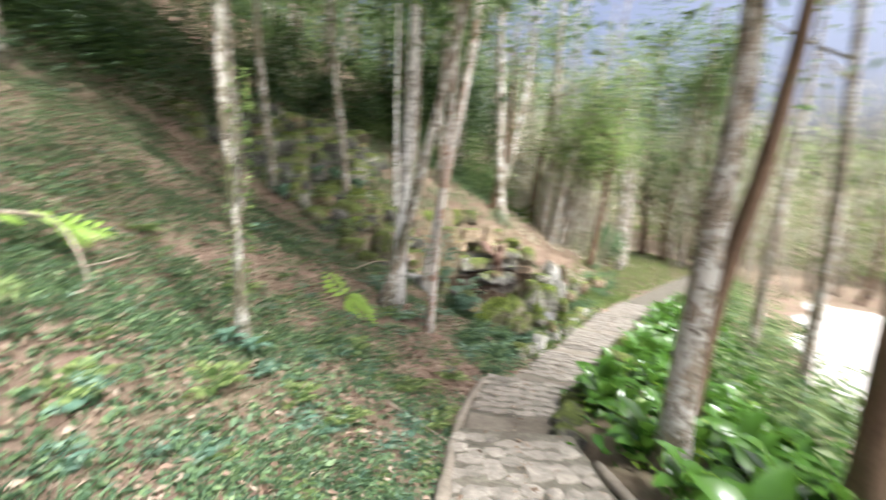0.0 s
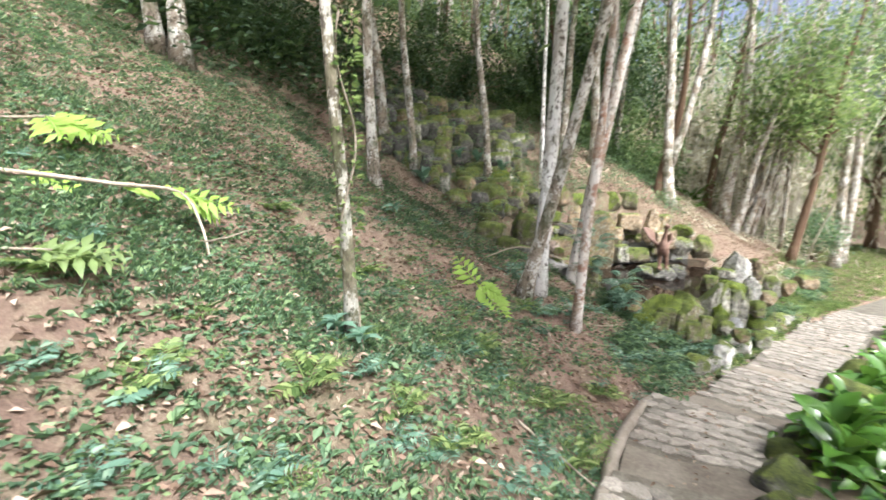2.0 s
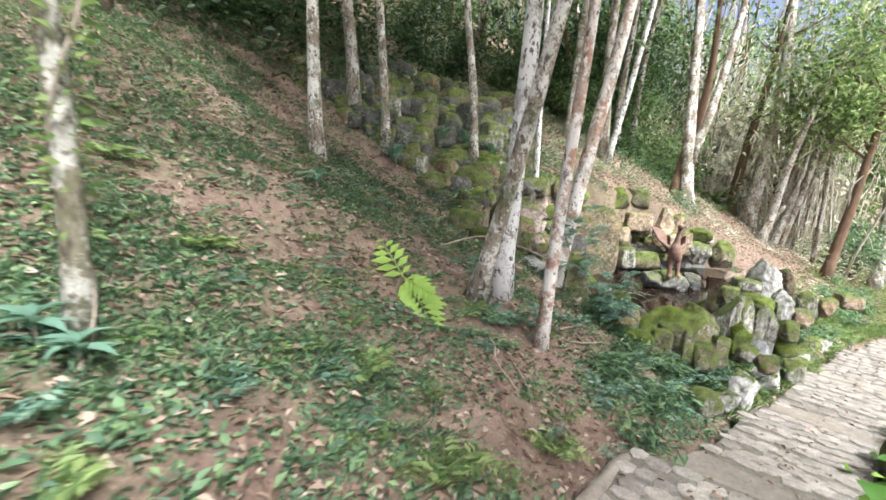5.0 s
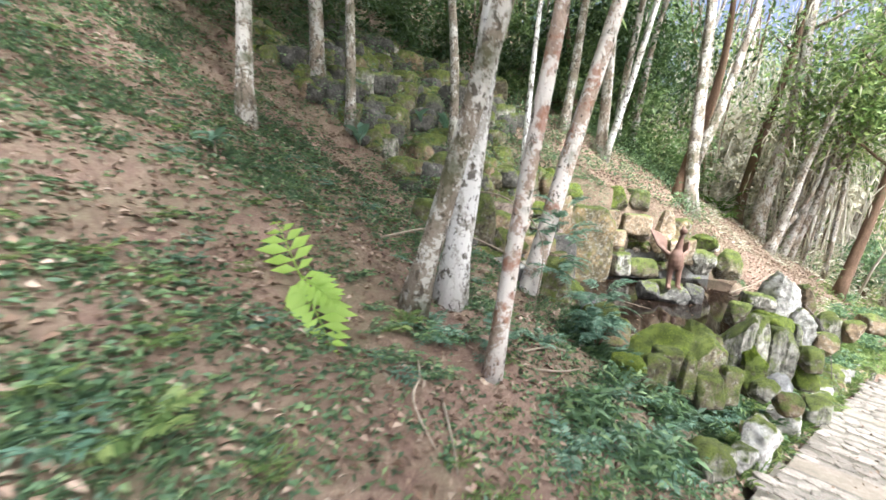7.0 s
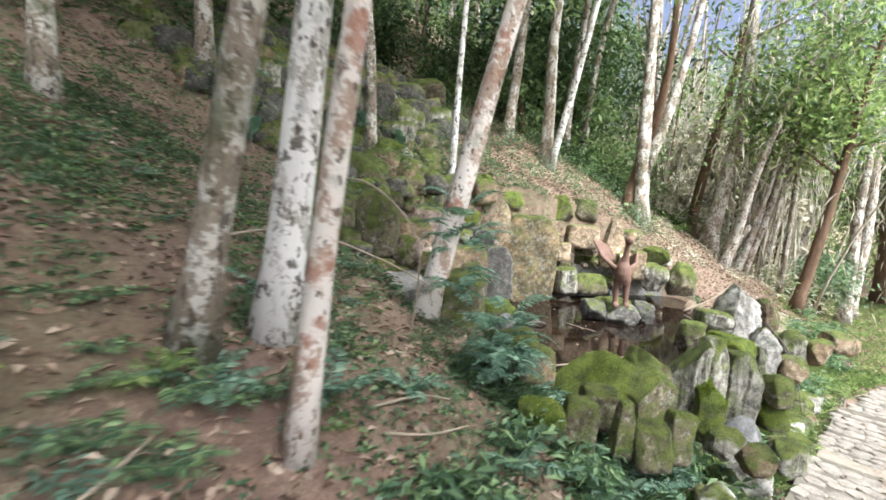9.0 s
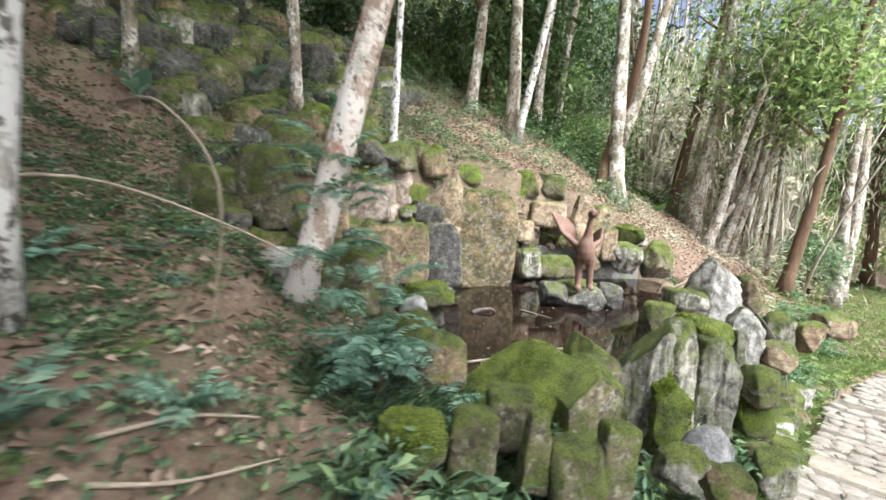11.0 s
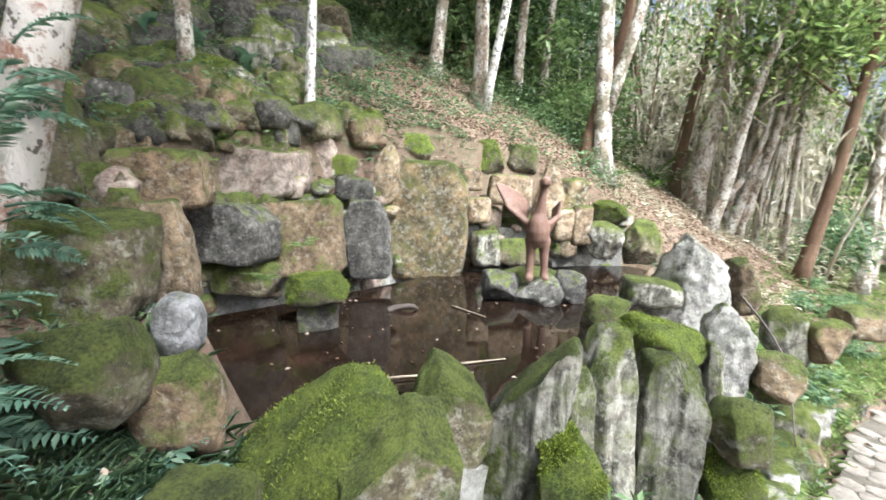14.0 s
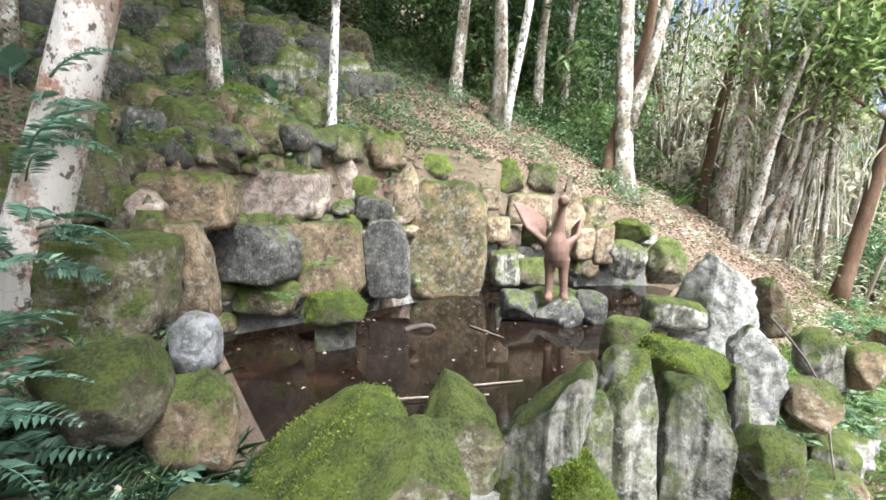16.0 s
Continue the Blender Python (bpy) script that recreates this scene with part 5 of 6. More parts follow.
bright = thing("fern", "bright yellow-green fern with broad leaflets on the slope", "fern", "ferns and low plants")
rng = np.random.default_rng(13)
part("stem", smooth_mesh("stem", tube([(-1.27, 5.72, z_at(-1.27, 5.72) - 0.02), (-1.28, 5.68, -0.1), (-1.3, 5.66, -0.02)], [0.008, 0.007, 0.005], 6), FERN), bright)
leafy("frond", spread_frond((-1.3, 5.66, -0.02), (-1.6, 5.8, 0.27), (0.65, -0.7, 0.35), 6, 0.20, rng, 0.0), FERN, bright)
leafy("frond", spread_frond((-1.3, 5.66, -0.02), (-0.93, 5.48, -0.33), (0.65, -0.7, 0.45), 10, 0.24, rng), FERN, bright)
leafy("frond", spread_frond((-1.3, 5.66, -0.02), (-1.0, 5.62, -0.1), (0.6, -0.6, 0.6), 7, 0.15, rng), FERN, bright)
set_down(fern("fern", "pale green fern low on the slope", LIGHT_LEAF, 6, 0.3, 0.1, 11, 0.45, 22), [(-1.92, 2.15), (-1.49, 2.67), (-2.57, 2.2), (-1.05, 2.92), (-0.73, 2.96), (-0.95, 4.42), (-2.1, 4.4), (-3.2, 4.6), (-0.35, 4.2), (-0.85, 6.2), (0.1, 5.0), (-0.1, 3.6)], 2)
set_down(fern("fern", "blue-green fern beside the path", BLUE_FERN, 8, 0.36, 0.09, 13, 0.4, 23), [(1.05, 7.33), (0.85, 6.6), (0.95, 7.0), (1.25, 7.75), (0.6, 7.2), (0.5, 6.6), (0.62, 8.25), (0.25, 8.0), (-0.7, 6.35), (-0.3, 6.7), (0.0, 7.1), (0.35, 6.1), (-1.2, 7.3), (1.6, 8.3), (1.45, 7.95)], 3)
set_down(fern("fern", "green fern at the foot of the pale trees", HERB, 7, 0.3, 0.075, 12, 0.45, 30), [(-0.77, 6.23), (-0.6, 6.4), (-1.04, 6.13), (-0.72, 5.86), (-0.5, 5.95), (-0.54, 7.15), (-0.96, 5.93), (-0.5, 6.55), (-1.3, 6.3)], 13, (0.6, 1.0))
set_down(fern("fern", "soft blue-green fern among the seedlings", BLUE_FERN, 6, 0.26, 0.10, 8, 0.4, 31), [(-1.88, 2.05), (-1.29, 2.13), (-0.98, 2.73), (-0.78, 2.83), (-1.59, 1.65), (-1.36, 3.0), (-0.42, 2.95), (-2.14, 1.82), (-0.1, 3.75), (-0.3, 3.3)], 14, (0.5, 0.85))
w = np.random.default_rng(64)
q = spots(400, -4.5, 0.6, 0.8, 8.5, lambda x, y, r, s: (s > 0.7) & (patchy(x, y, 1.0) > -0.6), w)
set_down(fern("seedling", "small bright green seedling among dry leaves", LIGHT_LEAF, 5, 0.13, 0.055, 4, 0.4, 27), [tuple(v) for v in q[:90]], 10, (0.7, 1.5))
set_down(fern("seedling", "small dusky green seedling among dry leaves", BLUE_FERN, 6, 0.12, 0.06, 4, 0.35, 28), [tuple(v) for v in q[90:160]], 11, (0.7, 1.5))
set_down(fern("strap_leaf_plant", "tuft of long arching green strap leaves", GLOSSY, 14, 0.5, 0.03, 14, 0.5, 24), [(3.3, 11.9, -1.65), (3.55, 12.3), (4.2, 13.2), (4.8, 14.2), (3.0, 12.6), (5.6, 16.2), (2.5, 17.0), (3.2, 17.5)], 4)
set_down(fern("fern", "small green fern growing from the stones", LIGHT_LEAF, 6, 0.18, 0.06, 10, 0.5, 25), [(-0.62, 10.25, -0.95), (-0.55, 10.75, -0.72), (-1.5, 10.6, 0.05), (-1.7, 11.0, 0.3), (2.9, 11.6, -0.95), (0.33, 8.6, -0.95), (1.3, 9.0, -1.35), (1.75, 9.0, -1.4), (2.35, 9.5, -1.5), (-2.0, 11.6), (-1.2, 11.5), (-1.9, 12.4)], 5)


set_down(fern("strap_leaf_plant", "large tuft of bright arching palm-like leaves", GLOSSY, 16, 1.5, 0.10, 22, 0.35, 29), [(3.4, 19.4)], 12)
w = np.random.default_rng(62)
verge = [tuple(q[:2]) for q in on_path(w.uniform(8.6, 14.5, 26), w.uniform(0.72, 1.25, 26))]
set_down(fern("fern", "pale green fern along the path's edge", LIGHT_LEAF, 8, 0.28, 0.08, 11, 0.45, 26), verge, 9)
herb_cover("verge_grass", spots(7000, 1.5, 7, 6.4, 14.5, lambda x, y, r, s: (s > path_edges(r)[0]) & (s < 1.6), w), 7, 0.15, 0.010, LIGHT_LEAF, "pale grass tufts along the path's edge", 1.2, 63)


def blade_plant(name, label, count, length, width, material, seed, upright=0.5):
    rng = np.random.default_rng(seed)
    t = thing(name, label, "plant", "ferns and low plants")
    stem = np.column_stack([np.zeros(4), np.zeros(4), np.linspace(-0.03, length * 0.7, 4)])
    part("stem", smooth_mesh("stem", tube(stem, [0.012, 0.01, 0.008, 0.004], 6), TWIG if material is BLUE_FERN else material), t)
    for k in range(count):
        u = np.linspace(0, 1, 5)
        half = width / 2 * np.array([0.12, 0.75, 1.0, 0.65, 0.03])
        z = length * (upright * u - 0.55 * u * u) + 0.02
        v = np.concatenate([np.column_stack([length * u, -half, z + half * 0.35]), np.column_stack([length * u, 0 * u, z]), np.column_stack([length * u, half, z + half * 0.35])])
        f = [(a + 5 * r, a + 1 + 5 * r, a + 6 + 5 * r) for r in (0, 1) for a in range(4)] + [(a + 5 * r, a + 6 + 5 * r, a + 5 + 5 * r) for r in (0, 1) for a in range(4)]
        leaf = part("leaf", smooth_mesh("leaf", (v, np.array(f)), material), t)
        leaf.matrix_basis = pose(0, 0, length * rng.uniform(0.1, 0.7), rng.uniform(-20, 20), rng.uniform(-40, 15), k * 137 + rng.uniform(-20, 20))
    return t


set_down(blade_plant("broad_leaf_plant", "small plant with blue-green pointed leaves", 12, 0.16, 0.055, BLUE_FERN, 31), [(-1.66, 3.25), (-1.5, 3.3), (-2.6, 6.2)], 6)
set_down(blade_plant("broad_leaf_plant", "plant with large pale green leaves on the bank", 6, 0.3, 0.17, BLUE_FERN, 32, 0.9), [(-2.9, 11.9), (-3.3, 11.5), (-2.3, 12.1), (-4.3, 11.0), (-3.6, 9.9)], 7)
bed = spots(1000, 1.2, 9, 1.0, 15, lambda x, y, r, s: (s < path_edges(r)[1] - 0.22) & (s > -2.9), np.random.default_rng(61))
set_down(blade_plant("broad_leaf_plant", "bushy plant of glossy broad green leaves beside the path", 9, 0.27, 0.13, GLOSSY, 33, 0.9), [tuple(q) for q in bed[:190]], 8, (0.8, 1.5))
thicket("broadleaf_bed", bed, 6000, 0.15, 0.15, GLOSSY, "low glossy leaves between the larger plants", 6, (0.02, 0.25), 0.5)

herb_cover("corner_grass", spots(900, 0.1, 1.5, 7.6, 8.7, lambda x, y, r, s: s > 0.7, np.random.default_rng(65)), 9, 0.15, 0.005, HERB, "thin grass tufts at the pond's corner", 1.0, 66)
# feathery shrub beside the pond
def feather_shrub(x, y, z, tall, count, seed, label):
    rng = np.random.default_rng(seed)
    t = thing("feathery_shrub", label, "shrub", at=(x, y, z))
    for k in range(count):
        th, h = rng.uniform(0, 2 * np.pi), tall * rng.uniform(0.25, 1.0)
        if k < 5 and tall < 1:
            u = np.linspace(0, 1, 6)
            part("stem", smooth_mesh("stem", tube(np.column_stack([0.12 * math.cos(th) * u, 0.12 * math.sin(th) * u, h * u]), 0.008 * (1.2 - u), 6), BROWN), t)
        f = part("frond", fast_mesh("frond", *frond(rng.uniform(0.22, 0.4), 0.075, 17, 0.6, rng), BLUE_FERN), t)
        f.matrix_basis = pose(0.12 * math.cos(th) * h, 0.12 * math.sin(th) * h, h, rng.uniform(-20, 20), rng.uniform(-25, 20), math.degrees(th) + rng.uniform(-40, 40))
    return t


feather_shrub(0.42, 7.8, z_at(0.42, 7.8), 0.62, 46, 51, "feathery blue-green shrub at the pond's corner")
feather_shrub(-0.05, 8.25, z_at(-0.05, 8.25), 1.25, 34, 52, "taller feathery blue-green shrub behind a leaning tree")

# ---- sticks and vines ----
def stick(line, girth, label, name="fallen_stick", wood=TWIG):
    line = smooth_line([np.array(q, float) for q in line], 5)
    u = np.linspace(0, 1, len(line))
    return tagged(new(name, smooth_mesh(name, tube(line, girth * (1.1 - 0.6 * u), 7, 0.08, len(line)), wood)), label, "stick", "sticks on the slope")


def lying(points, girth, label="dry grey stick lying on the leaves"):
    return stick([(x, y, z_at(x, y) + girth + h) for x, y, h in points], girth, label)


lying([(-0.64, 6.02, 0.0), (-0.5, 5.75, 0.04), (-0.42, 5.5, 0.05), (-0.22, 5.35, 0.0)], 0.009)
lying([(-0.35, 5.75, 0.0), (-0.2, 5.5, 0.03), (-0.08, 5.3, 0.0)], 0.009)
lying([(-0.1, 6.85, 0.0), (0.08, 7.05, 0.05), (0.2, 7.25, 0.03)], 0.009)
lying([(0.0, 6.75, 0.0), (0.2, 6.9, 0.03), (0.33, 7.2, 0.02)], 0.009)
lying([(0.45, 6.75, 0.0), (0.6, 7.0, 0.03), (0.66, 7.3, 0.0)], 0.009)
lying([(-0.5, 3.6, 0.0), (-0.25, 3.5, 0.02), (0.05, 3.35, 0.0)], 0.011)
stick([(-0.9, 7.6, 0.5), (-0.45, 7.45, 0.45), (-0.1, 7.4, 0.1), (-0.12, 7.35, -0.55)], 0.009, "arching bare vine hanging to the ground", "vine")
stick([(-1.5, 7.0, 0.05), (-1.1, 7.5, 0.12), (-0.6, 7.9, -0.1), (-0.25, 8.2, -0.35)], 0.011, "pale fallen branch propped on the bank", "fallen_branch")
stick([(0.55, 9.35, WATER + 0.02), (0.9, 9.6, WATER + 0.02), (1.35, 9.85, WATER + 0.015)], 0.01, "pale stick floating on the pond")
stick([(0.75, 11.3, WATER + 0.01), (1.15, 11.05, WATER + 0.01)], 0.008, "pale stick floating on the pond")
stick([(1.2, 9.95, WATER + 0.01), (1.5, 10.15, WATER + 0.01)], 0.007, "pale stick floating on the pond")
stick([(2.6, 13.0, WATER + 0.02), (3.0, 13.1, -1.1), (3.3, 13.3, -0.9)], 0.018, "fallen branch lying into the pond")
stick([(3.1, 11.3, -0.9), (3.35, 10.9, -1.3), (3.3, 10.4, -1.75)], 0.009, "thin bare branch leaning on the rocks", "fallen_stick", DARK_WOOD)
stick([(4.2, 19.2, -0.9), (4.6, 18.6, -1.0), (3.2, 15.0, -0.95)], 0.02, "fallen branch on the bank")

stick([(0.22, 10.95, WATER), (0.3, 10.99, WATER + 0.03), (0.42, 11.04, WATER + 0.045), (0.47, 11.08, WATER + 0.01)], 0.035, "dark waterlogged piece of wood floating in the pond", "driftwood", DARK_WOOD)
stick([(0.62, 9.03, WATER - 0.1), (0.6, 9.05, WATER + 0.05), (0.57, 9.05, WATER + 0.1)], 0.006, "bare twig standing in the shallow water", "twig")
stick([(0.73, 9.14, WATER - 0.1), (0.72, 9.15, WATER + 0.06), (0.69, 9.16, WATER + 0.14)], 0.006, "bare twig standing in the shallow water", "twig")
stick([(0.67, 9.49, WATER), (0.8, 9.56, WATER + 0.005), (0.93, 9.63, WATER)], 0.016, "reddish brown sodden stick in the shallow water", "sodden_stick", DARK_WOOD)
rng = np.random.default_rng(33)
k = rng.uniform(0, 1, (400, 2)) * (3.6, 5.4) + (-0.9, 8.8)
k = k[in_pond(k[:, 0], k[:, 1]) > 0.12][:130]
herb_cover("floating_leaves", np.column_stack([k, np.full(len(k), WATER + 0.004)]), 1, 0.045, 0.02, LITTER, "pale fallen leaves floating on the pond", 0.01, 34)
s = np.column_stack([rng.uniform(-0.5, 14, 420), rng.uniform(-1, 1, 420) ** 3 * 0.58])
herb_cover("path_litter", on_path(s[:, 0], s[:, 1], 0.012), 1, 0.05, 0.022, LITTER, "a few dry leaves along the path's edges", 0.04, 35)

# branch with bright leaves reaching over the slope
branch = thing("leafy_branch", "bare pale branch with sprays of bright green leaves", "branch")
rng = np.random.default_rng(9)
line = smooth_line([np.array(q) for q in [(-4.6, 2.2, 1.55), (-3.6, 2.55, 1.42), (-3.07, 2.87, 1.31), (-2.97, 3.29, 1.22), (-2.75, 3.25, 0.95), (-2.62, 3.17, 0.6)]], 6)
part("limb", smooth_mesh("limb", tube(line, np.linspace(0.02, 0.008, len(line)), 8, 0.1, 3), TWIG), branch)
part("limb", smooth_mesh("limb", tube([(-2.72, 3.22, 0.86), (-2.6, 3.32, 0.88), (-2.45, 3.42, 0.93)], [0.01, 0.008, 0.005], 6), TWIG), branch)
for at, tip in (((-2.95, 3.3, 1.2), (-2.7, 3.55, 1.12)), ((-2.95, 3.3, 1.2), (-2.85, 3.5, 1.05)), ((-3.0, 3.2, 1.25), (-3.05, 3.55, 1.2)), ((-3.07, 2.9, 1.3), (-3.2, 3.25, 1.25)), ((-3.5, 2.6, 1.41), (-3.4, 2.9, 1.3))):
    leafy("spray", spread_frond(at, tip, (0.6, -0.5, 0.8), 6, 0.15, rng), FERN, branch)
high = thing("leaf_spray", "spray of large bright green leaves over the slope", "branch")
part("limb", smooth_mesh("limb", tube([(-5.2, 2.6, 1.5), (-4.6, 2.9, 1.85), (-4.05, 3.18, 1.85)], [0.02, 0.015, 0.008], 6), TWIG), high)
for tip in ((-3.7, 3.3, 1.72), (-3.85, 3.5, 1.75), (-4.2, 3.6, 1.8), (-3.7, 3.0, 1.7)):
    leafy("spray", spread_frond((-4.1, 3.15, 1.85), tip, (0.6, -0.5, 0.8), 6, 0.2, rng), FERN, high)
low = thing("leaf_spray", "low spray of pale green leaves over the slope", "branch")
part("limb", smooth_mesh("limb", tube([(-3.2, 1.9, 0.95), (-2.8, 2.05, 1.02), (-2.5, 2.15, 1.0)], [0.012, 0.01, 0.006], 6), TWIG), low)
for tip in ((-2.25, 2.3, 0.95), (-2.4, 2.45, 0.98), (-2.7, 2.4, 1.0)):
    leafy("spray", spread_frond((-2.55, 2.12, 1.0), tip, (0.6, -0.5, 0.8), 6, 0.13, rng), LIGHT_LEAF, low)

# ---- scree of stones on the upper bank ----
def scree():
    rng = np.random.default_rng(404)
    kinds = ["dark", "slate", "dark", "moss", "cleft", "dark", "moss", "slate", "brown"]
    names = {"dark": "dark weathered stone on the rocky bank", "moss": "mossy stone on the rocky bank", "cleft": "grey lichened stone on the rocky bank", "brown": "brown stone on the rocky bank", "slate": "dark grey broken stone on the rocky bank"}
    for k in range(300):
        u, w = rng.uniform(0, 1), rng.uniform(0, 1) ** 1.4
        x, y = -1.2 - 4.2 * u + rng.normal() * 0.4, 10.9 + 4.4 * w - 0.9 * u + rng.normal() * 0.3
        if near_path([x], [y])[1][0] < 3.6 or (x > -2.0 and y > 12.0) or in_pond(np.array([x]), np.array([y]))[0] > -0.95:
            continue
        s = rng.uniform(0.28, 0.62) * (1 + 0.6 * w * rng.uniform(0, 1))
        kind = kinds[rng.integers(0, len(kinds))]
        at, size, turn, boxy = (x, y, z_at(x, y) + 0.02 * s), (s, s * rng.uniform(0.7, 1.0), s * rng.uniform(0.6, 1.0)), rng.uniform(0, 360), rng.uniform(4, 10)
        if y < 12.4 and x > -3.6:
            boulder(kind, at, size, turn, boxy, names[kind], 3, "stones of the rocky bank")
        else:
            me = boulder_mesh(kind, size, boxy, 2000 + k, 3)
            v, f = np.empty(len(me.vertices) * 3), np.empty(len(me.polygons) * 3, int)
            me.vertices.foreach_get("co", v)
            me.polygons.foreach_get("vertices", f)
            mw = np.array(pose(*at, 0, 0, turn))
            scree_rest.setdefault(kind, []).append((v.reshape(-1, 3) @ mw[:3, :3].T + mw[:3, 3], f.reshape(-1, 3)))
    t = thing("scree", "heap of weathered and mossy stones on the upper bank", "stones", kind="stuff")
    for kind, pieces in scree_rest.items():
        part(kind + "_stones", smooth_mesh("scree", gather(pieces), STONES[kind]), t)


def wall_fillers():
    """Smaller stones bedded in the mortar between the large ones."""
    rng = np.random.default_rng(405)
    line = far_line[::-1]
    run = np.concatenate([[0], np.cumsum(np.hypot(*np.diff(line, axis=0).T))])
    for k in range(170):
        s = rng.uniform(0.3, run[-1])
        x, y = np.interp(s, run, line[:, 0]), np.interp(s, run, line[:, 1])
        w = rng.uniform(0.16, 0.36)
        z = rng.uniform(WATER - 0.05, -0.1 if s < 5.2 else -0.45)
        kind = ["dark", "tan", "brown", "cleft", "moss", "pink"][rng.integers(0, 6)]
        turn = math.degrees(math.atan2(np.gradient(line[:, 1])[int(np.interp(s, run, np.arange(len(run))))], np.gradient(line[:, 0])[int(np.interp(s, run, np.arange(len(run))))]))
        ob = part("stone", boulder_mesh(kind, (w, w * 0.8, w * rng.uniform(0.55, 0.9)), 4.5, 3000 + k, 3), far_wall)
        ob.matrix_basis = pose(x, y, z, 0, 0, turn)
    out = np.stack([-unit(np.gradient(line, axis=0))[:, 1], unit(np.gradient(line, axis=0))[:, 0]], 1)
    k = 0
    for d in (0.26, 0.46, 0.66):
        s = 0.5
        while s < run[-1] - 0.7:
            w = rng.uniform(0.26, 0.56)
            s += w * 0.72
            off = d + rng.uniform(-0.08, 0.08)
            x, y = (np.interp(s, run, line[:, c]) + off * np.interp(s, run, out[:, c]) for c in (0, 1))
            if x > -0.9 and d > 0.4:
                continue
            z = max(z_at(x, y), -0.45 if s < 5.2 else -0.8) + rng.uniform(-0.02, 0.10) * w
            kind = ["dark", "moss", "moss", "moss", "mossy", "dark", "brown", "moss"][rng.integers(0, 8)]
            ob = part("stone", boulder_mesh(kind, (w, w * 0.85, w * rng.uniform(0.65, 1.0)), rng.uniform(4, 9), 4000 + k, 3), far_wall)
            ob.matrix_basis = pose(x, y, z, rng.uniform(-12, 12), rng.uniform(-12, 12), rng.uniform(0, 360))
            k += 1


scree()
wall_fillers()
thicket("bank_seedlings", spots(850, -5.5, 2.4, 9.6, 16.5, lambda x, y, r, s: (s > 3.2) & (patchy(x, y, 2.6, 1.9) > -0.7), np.random.default_rng(71)), 17000, 0.16, 0.075, HERB, "small green plants between the stones of the bank", 14, (0.05, 0.35), 0.4)

# ---- pale ground below the slope ----
GRAVEL = plain("pale_gravel", [(0.3, (0.42, 0.40, 0.36)), (0.5, (0.55, 0.53, 0.48)), (0.7, (0.66, 0.64, 0.60))], 6)
u, s = np.linspace(1.5, 24, 40), np.linspace(-4.2, -11, 14)
uu, ss = np.meshgrid(u, s, indexing="ij")
top = on_path(uu.ravel(), (ss + 0.25 * np.sin(uu * 1.7)).ravel())
top[:, 2] = ground(top[:, 0], top[:, 1]) + 0.05
k = len(s)
i, j = np.meshgrid(np.arange(len(u) - 1), np.arange(k - 1), indexing="ij")
p = (i * k + j).ravel()
road = new("road", mesh_of("road", top, np.stack([p, p + 1, p + k + 1, p + k], 1), GRAVEL))
if road.data.polygons[0].normal.z < 0:
    road.data.flip_normals()
tagged(road, "pale sunlit gravel yard below the wooded slope", "road", kind="structure")

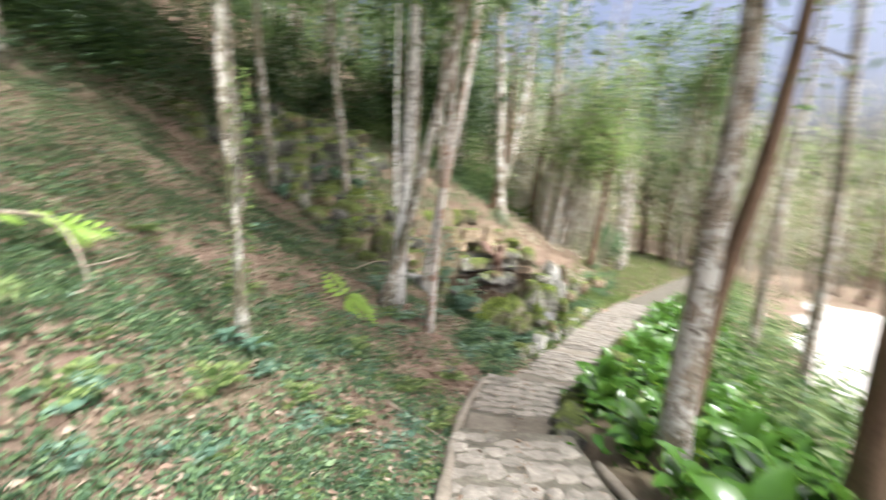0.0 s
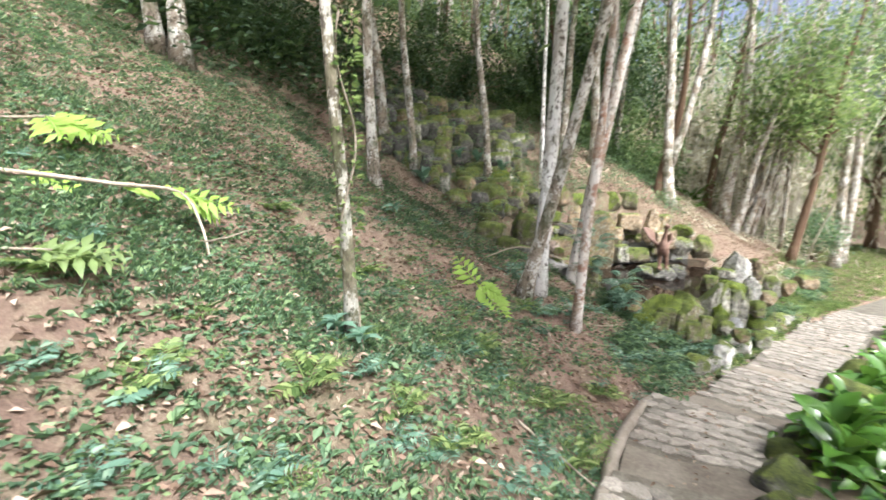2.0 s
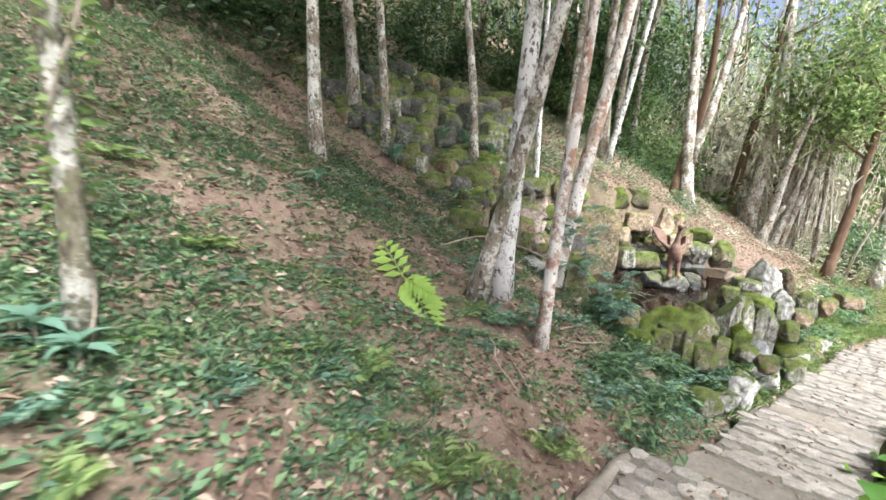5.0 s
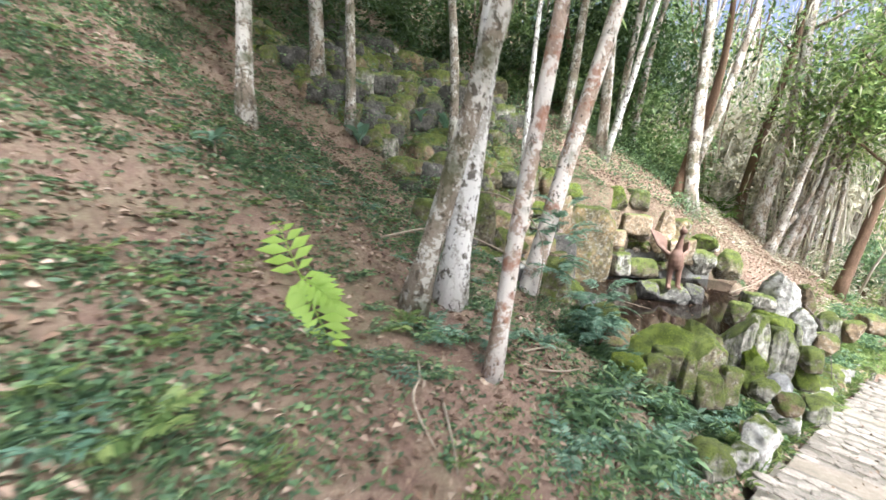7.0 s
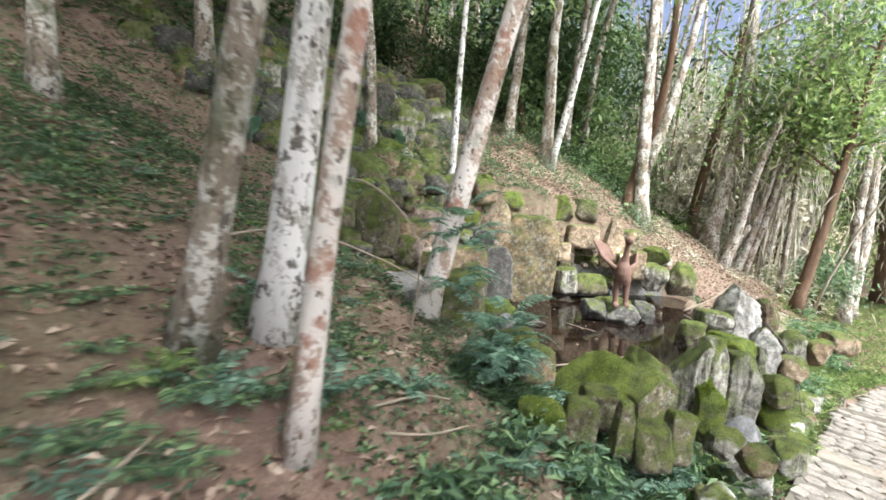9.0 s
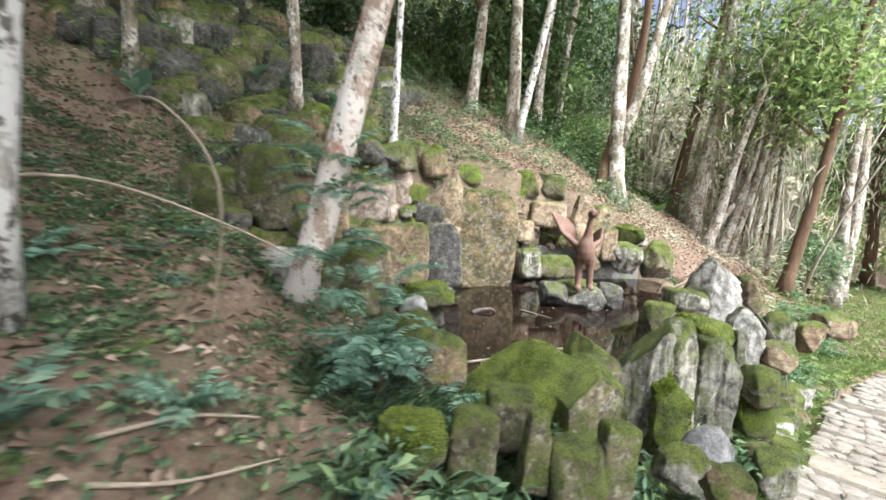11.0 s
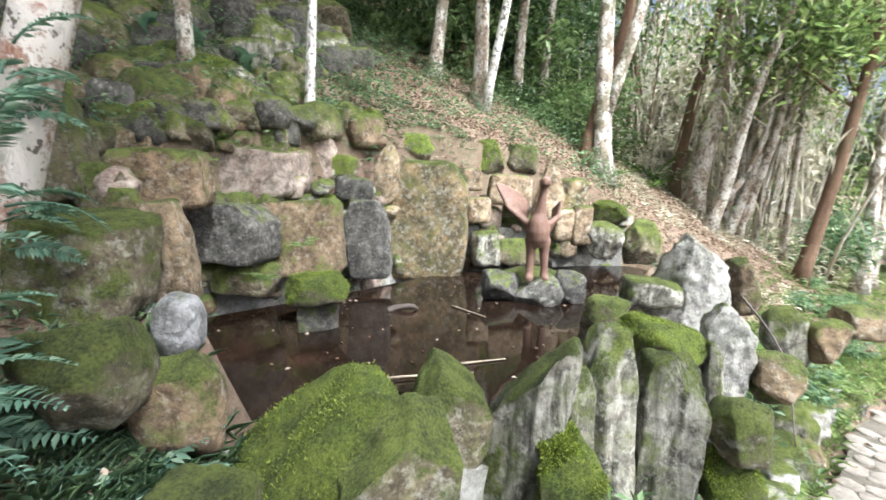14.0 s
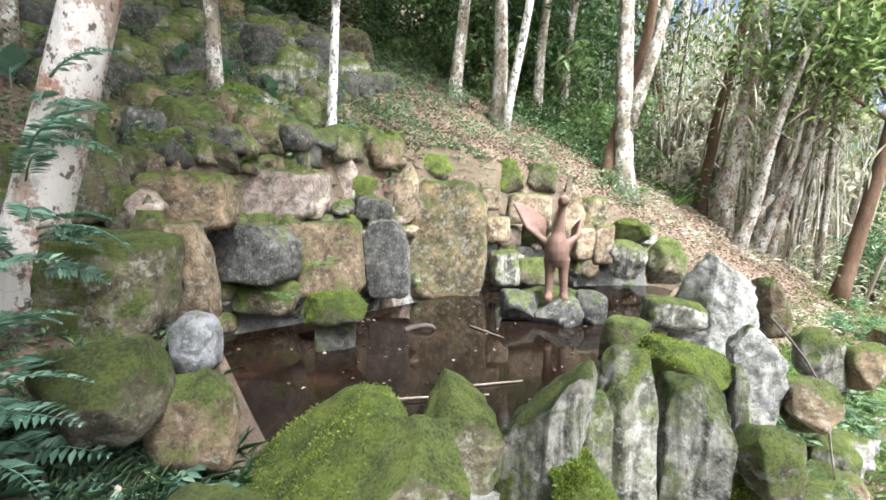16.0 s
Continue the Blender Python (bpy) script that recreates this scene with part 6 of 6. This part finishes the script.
# ---- cobbles of the path ----
def cobble_mesh(seed):
    rng = np.random.default_rng(seed)
    k = 6
    th = np.sort(np.arange(k) * 2 * np.pi / k + rng.uniform(-0.25, 0.25, k))
    rad = 0.56 * rng.uniform(0.9, 1.06, k) / np.maximum(np.abs(np.cos(th)), np.abs(np.sin(th))) ** 0.6
    ring = lambda s, z: np.column_stack([np.cos(th) * rad * s, np.sin(th) * rad * s, np.full(k, z)])
    v = np.concatenate([ring(0.98, -0.04), ring(0.96, -0.006), ring(0.86, 0.0), [[0, 0, 0.002]]])
    a, b = np.arange(k), (np.arange(k) + 1) % k
    f = [(a[i] + o, b[i] + o, b[i] + o + k, a[i] + o + k) for o in (0, k) for i in range(k)] + [(2 * k + a[i], 2 * k + b[i], 3 * k) for i in range(k)]
    return mesh_of("cobble", v, f, COBBLE)


def cobbles():
    rng = np.random.default_rng(8)
    shapes = [cobble_mesh(k) for k in range(10)]
    rest, count = [], 0
    run = -1.5
    while run < 15:
        depth = rng.uniform(0.12, 0.18)
        inside = any(a - 0.06 < run < a + BAND + 0.06 for a in RISERS)
        side = -HALF + 0.04 + rng.uniform(0, 0.05)
        while side < HALF - 0.08 and not inside:
            w = rng.uniform(0.13, 0.22)
            x, y, z = on_path(run + rng.uniform(-0.045, 0.045), side + w / 2)[0]
            heading = math.degrees(math.atan2(np.interp(run, RUN, TANGENT[:, 1]), np.interp(run, RUN, TANGENT[:, 0])))
            turn = rng.uniform(-25, 25)
            ahead, behind = on_path(run + 0.12, side + w / 2)[0], on_path(run - 0.12, side + w / 2)[0]
            fall = math.degrees(math.atan2(behind[2] - ahead[2], 0.24)) if abs(behind[2] - ahead[2]) < 0.09 else 0.0
            m = pose(x, y, z - rng.uniform(-0.002, 0.004), 0, fall, heading) @ pose(0, 0, 0, rng.uniform(-1, 1), rng.uniform(-1, 1), turn) @ Matrix.Diagonal((depth * rng.uniform(0.8, 0.98), w * rng.uniform(0.85, 0.98), 1, 1))
            me = shapes[rng.integers(0, 10)]
            if 2.6 < run < 9.5 and count < 300:
                ob = part("cobble", me, path)
                ob.matrix_basis = m
                count += 1
            else:
                rest.append((np.array([(m @ q.co)[:] for q in me.vertices]), [tuple(q.vertices) for q in me.polygons]))
            side += w
        run += depth
    vs, fs, o = [], [], 0
    for v, f in rest:
        vs += [tuple(q) for q in v]
        fs += [tuple(i + o for i in q) for q in f]
        o += len(v)
    ob = part("further_cobbles", mesh_of("further_cobbles", vs, fs, COBBLE, True), path, "worn cobbles of the rest of the path")
    tagged(ob, kind="stuff")


cobbles()
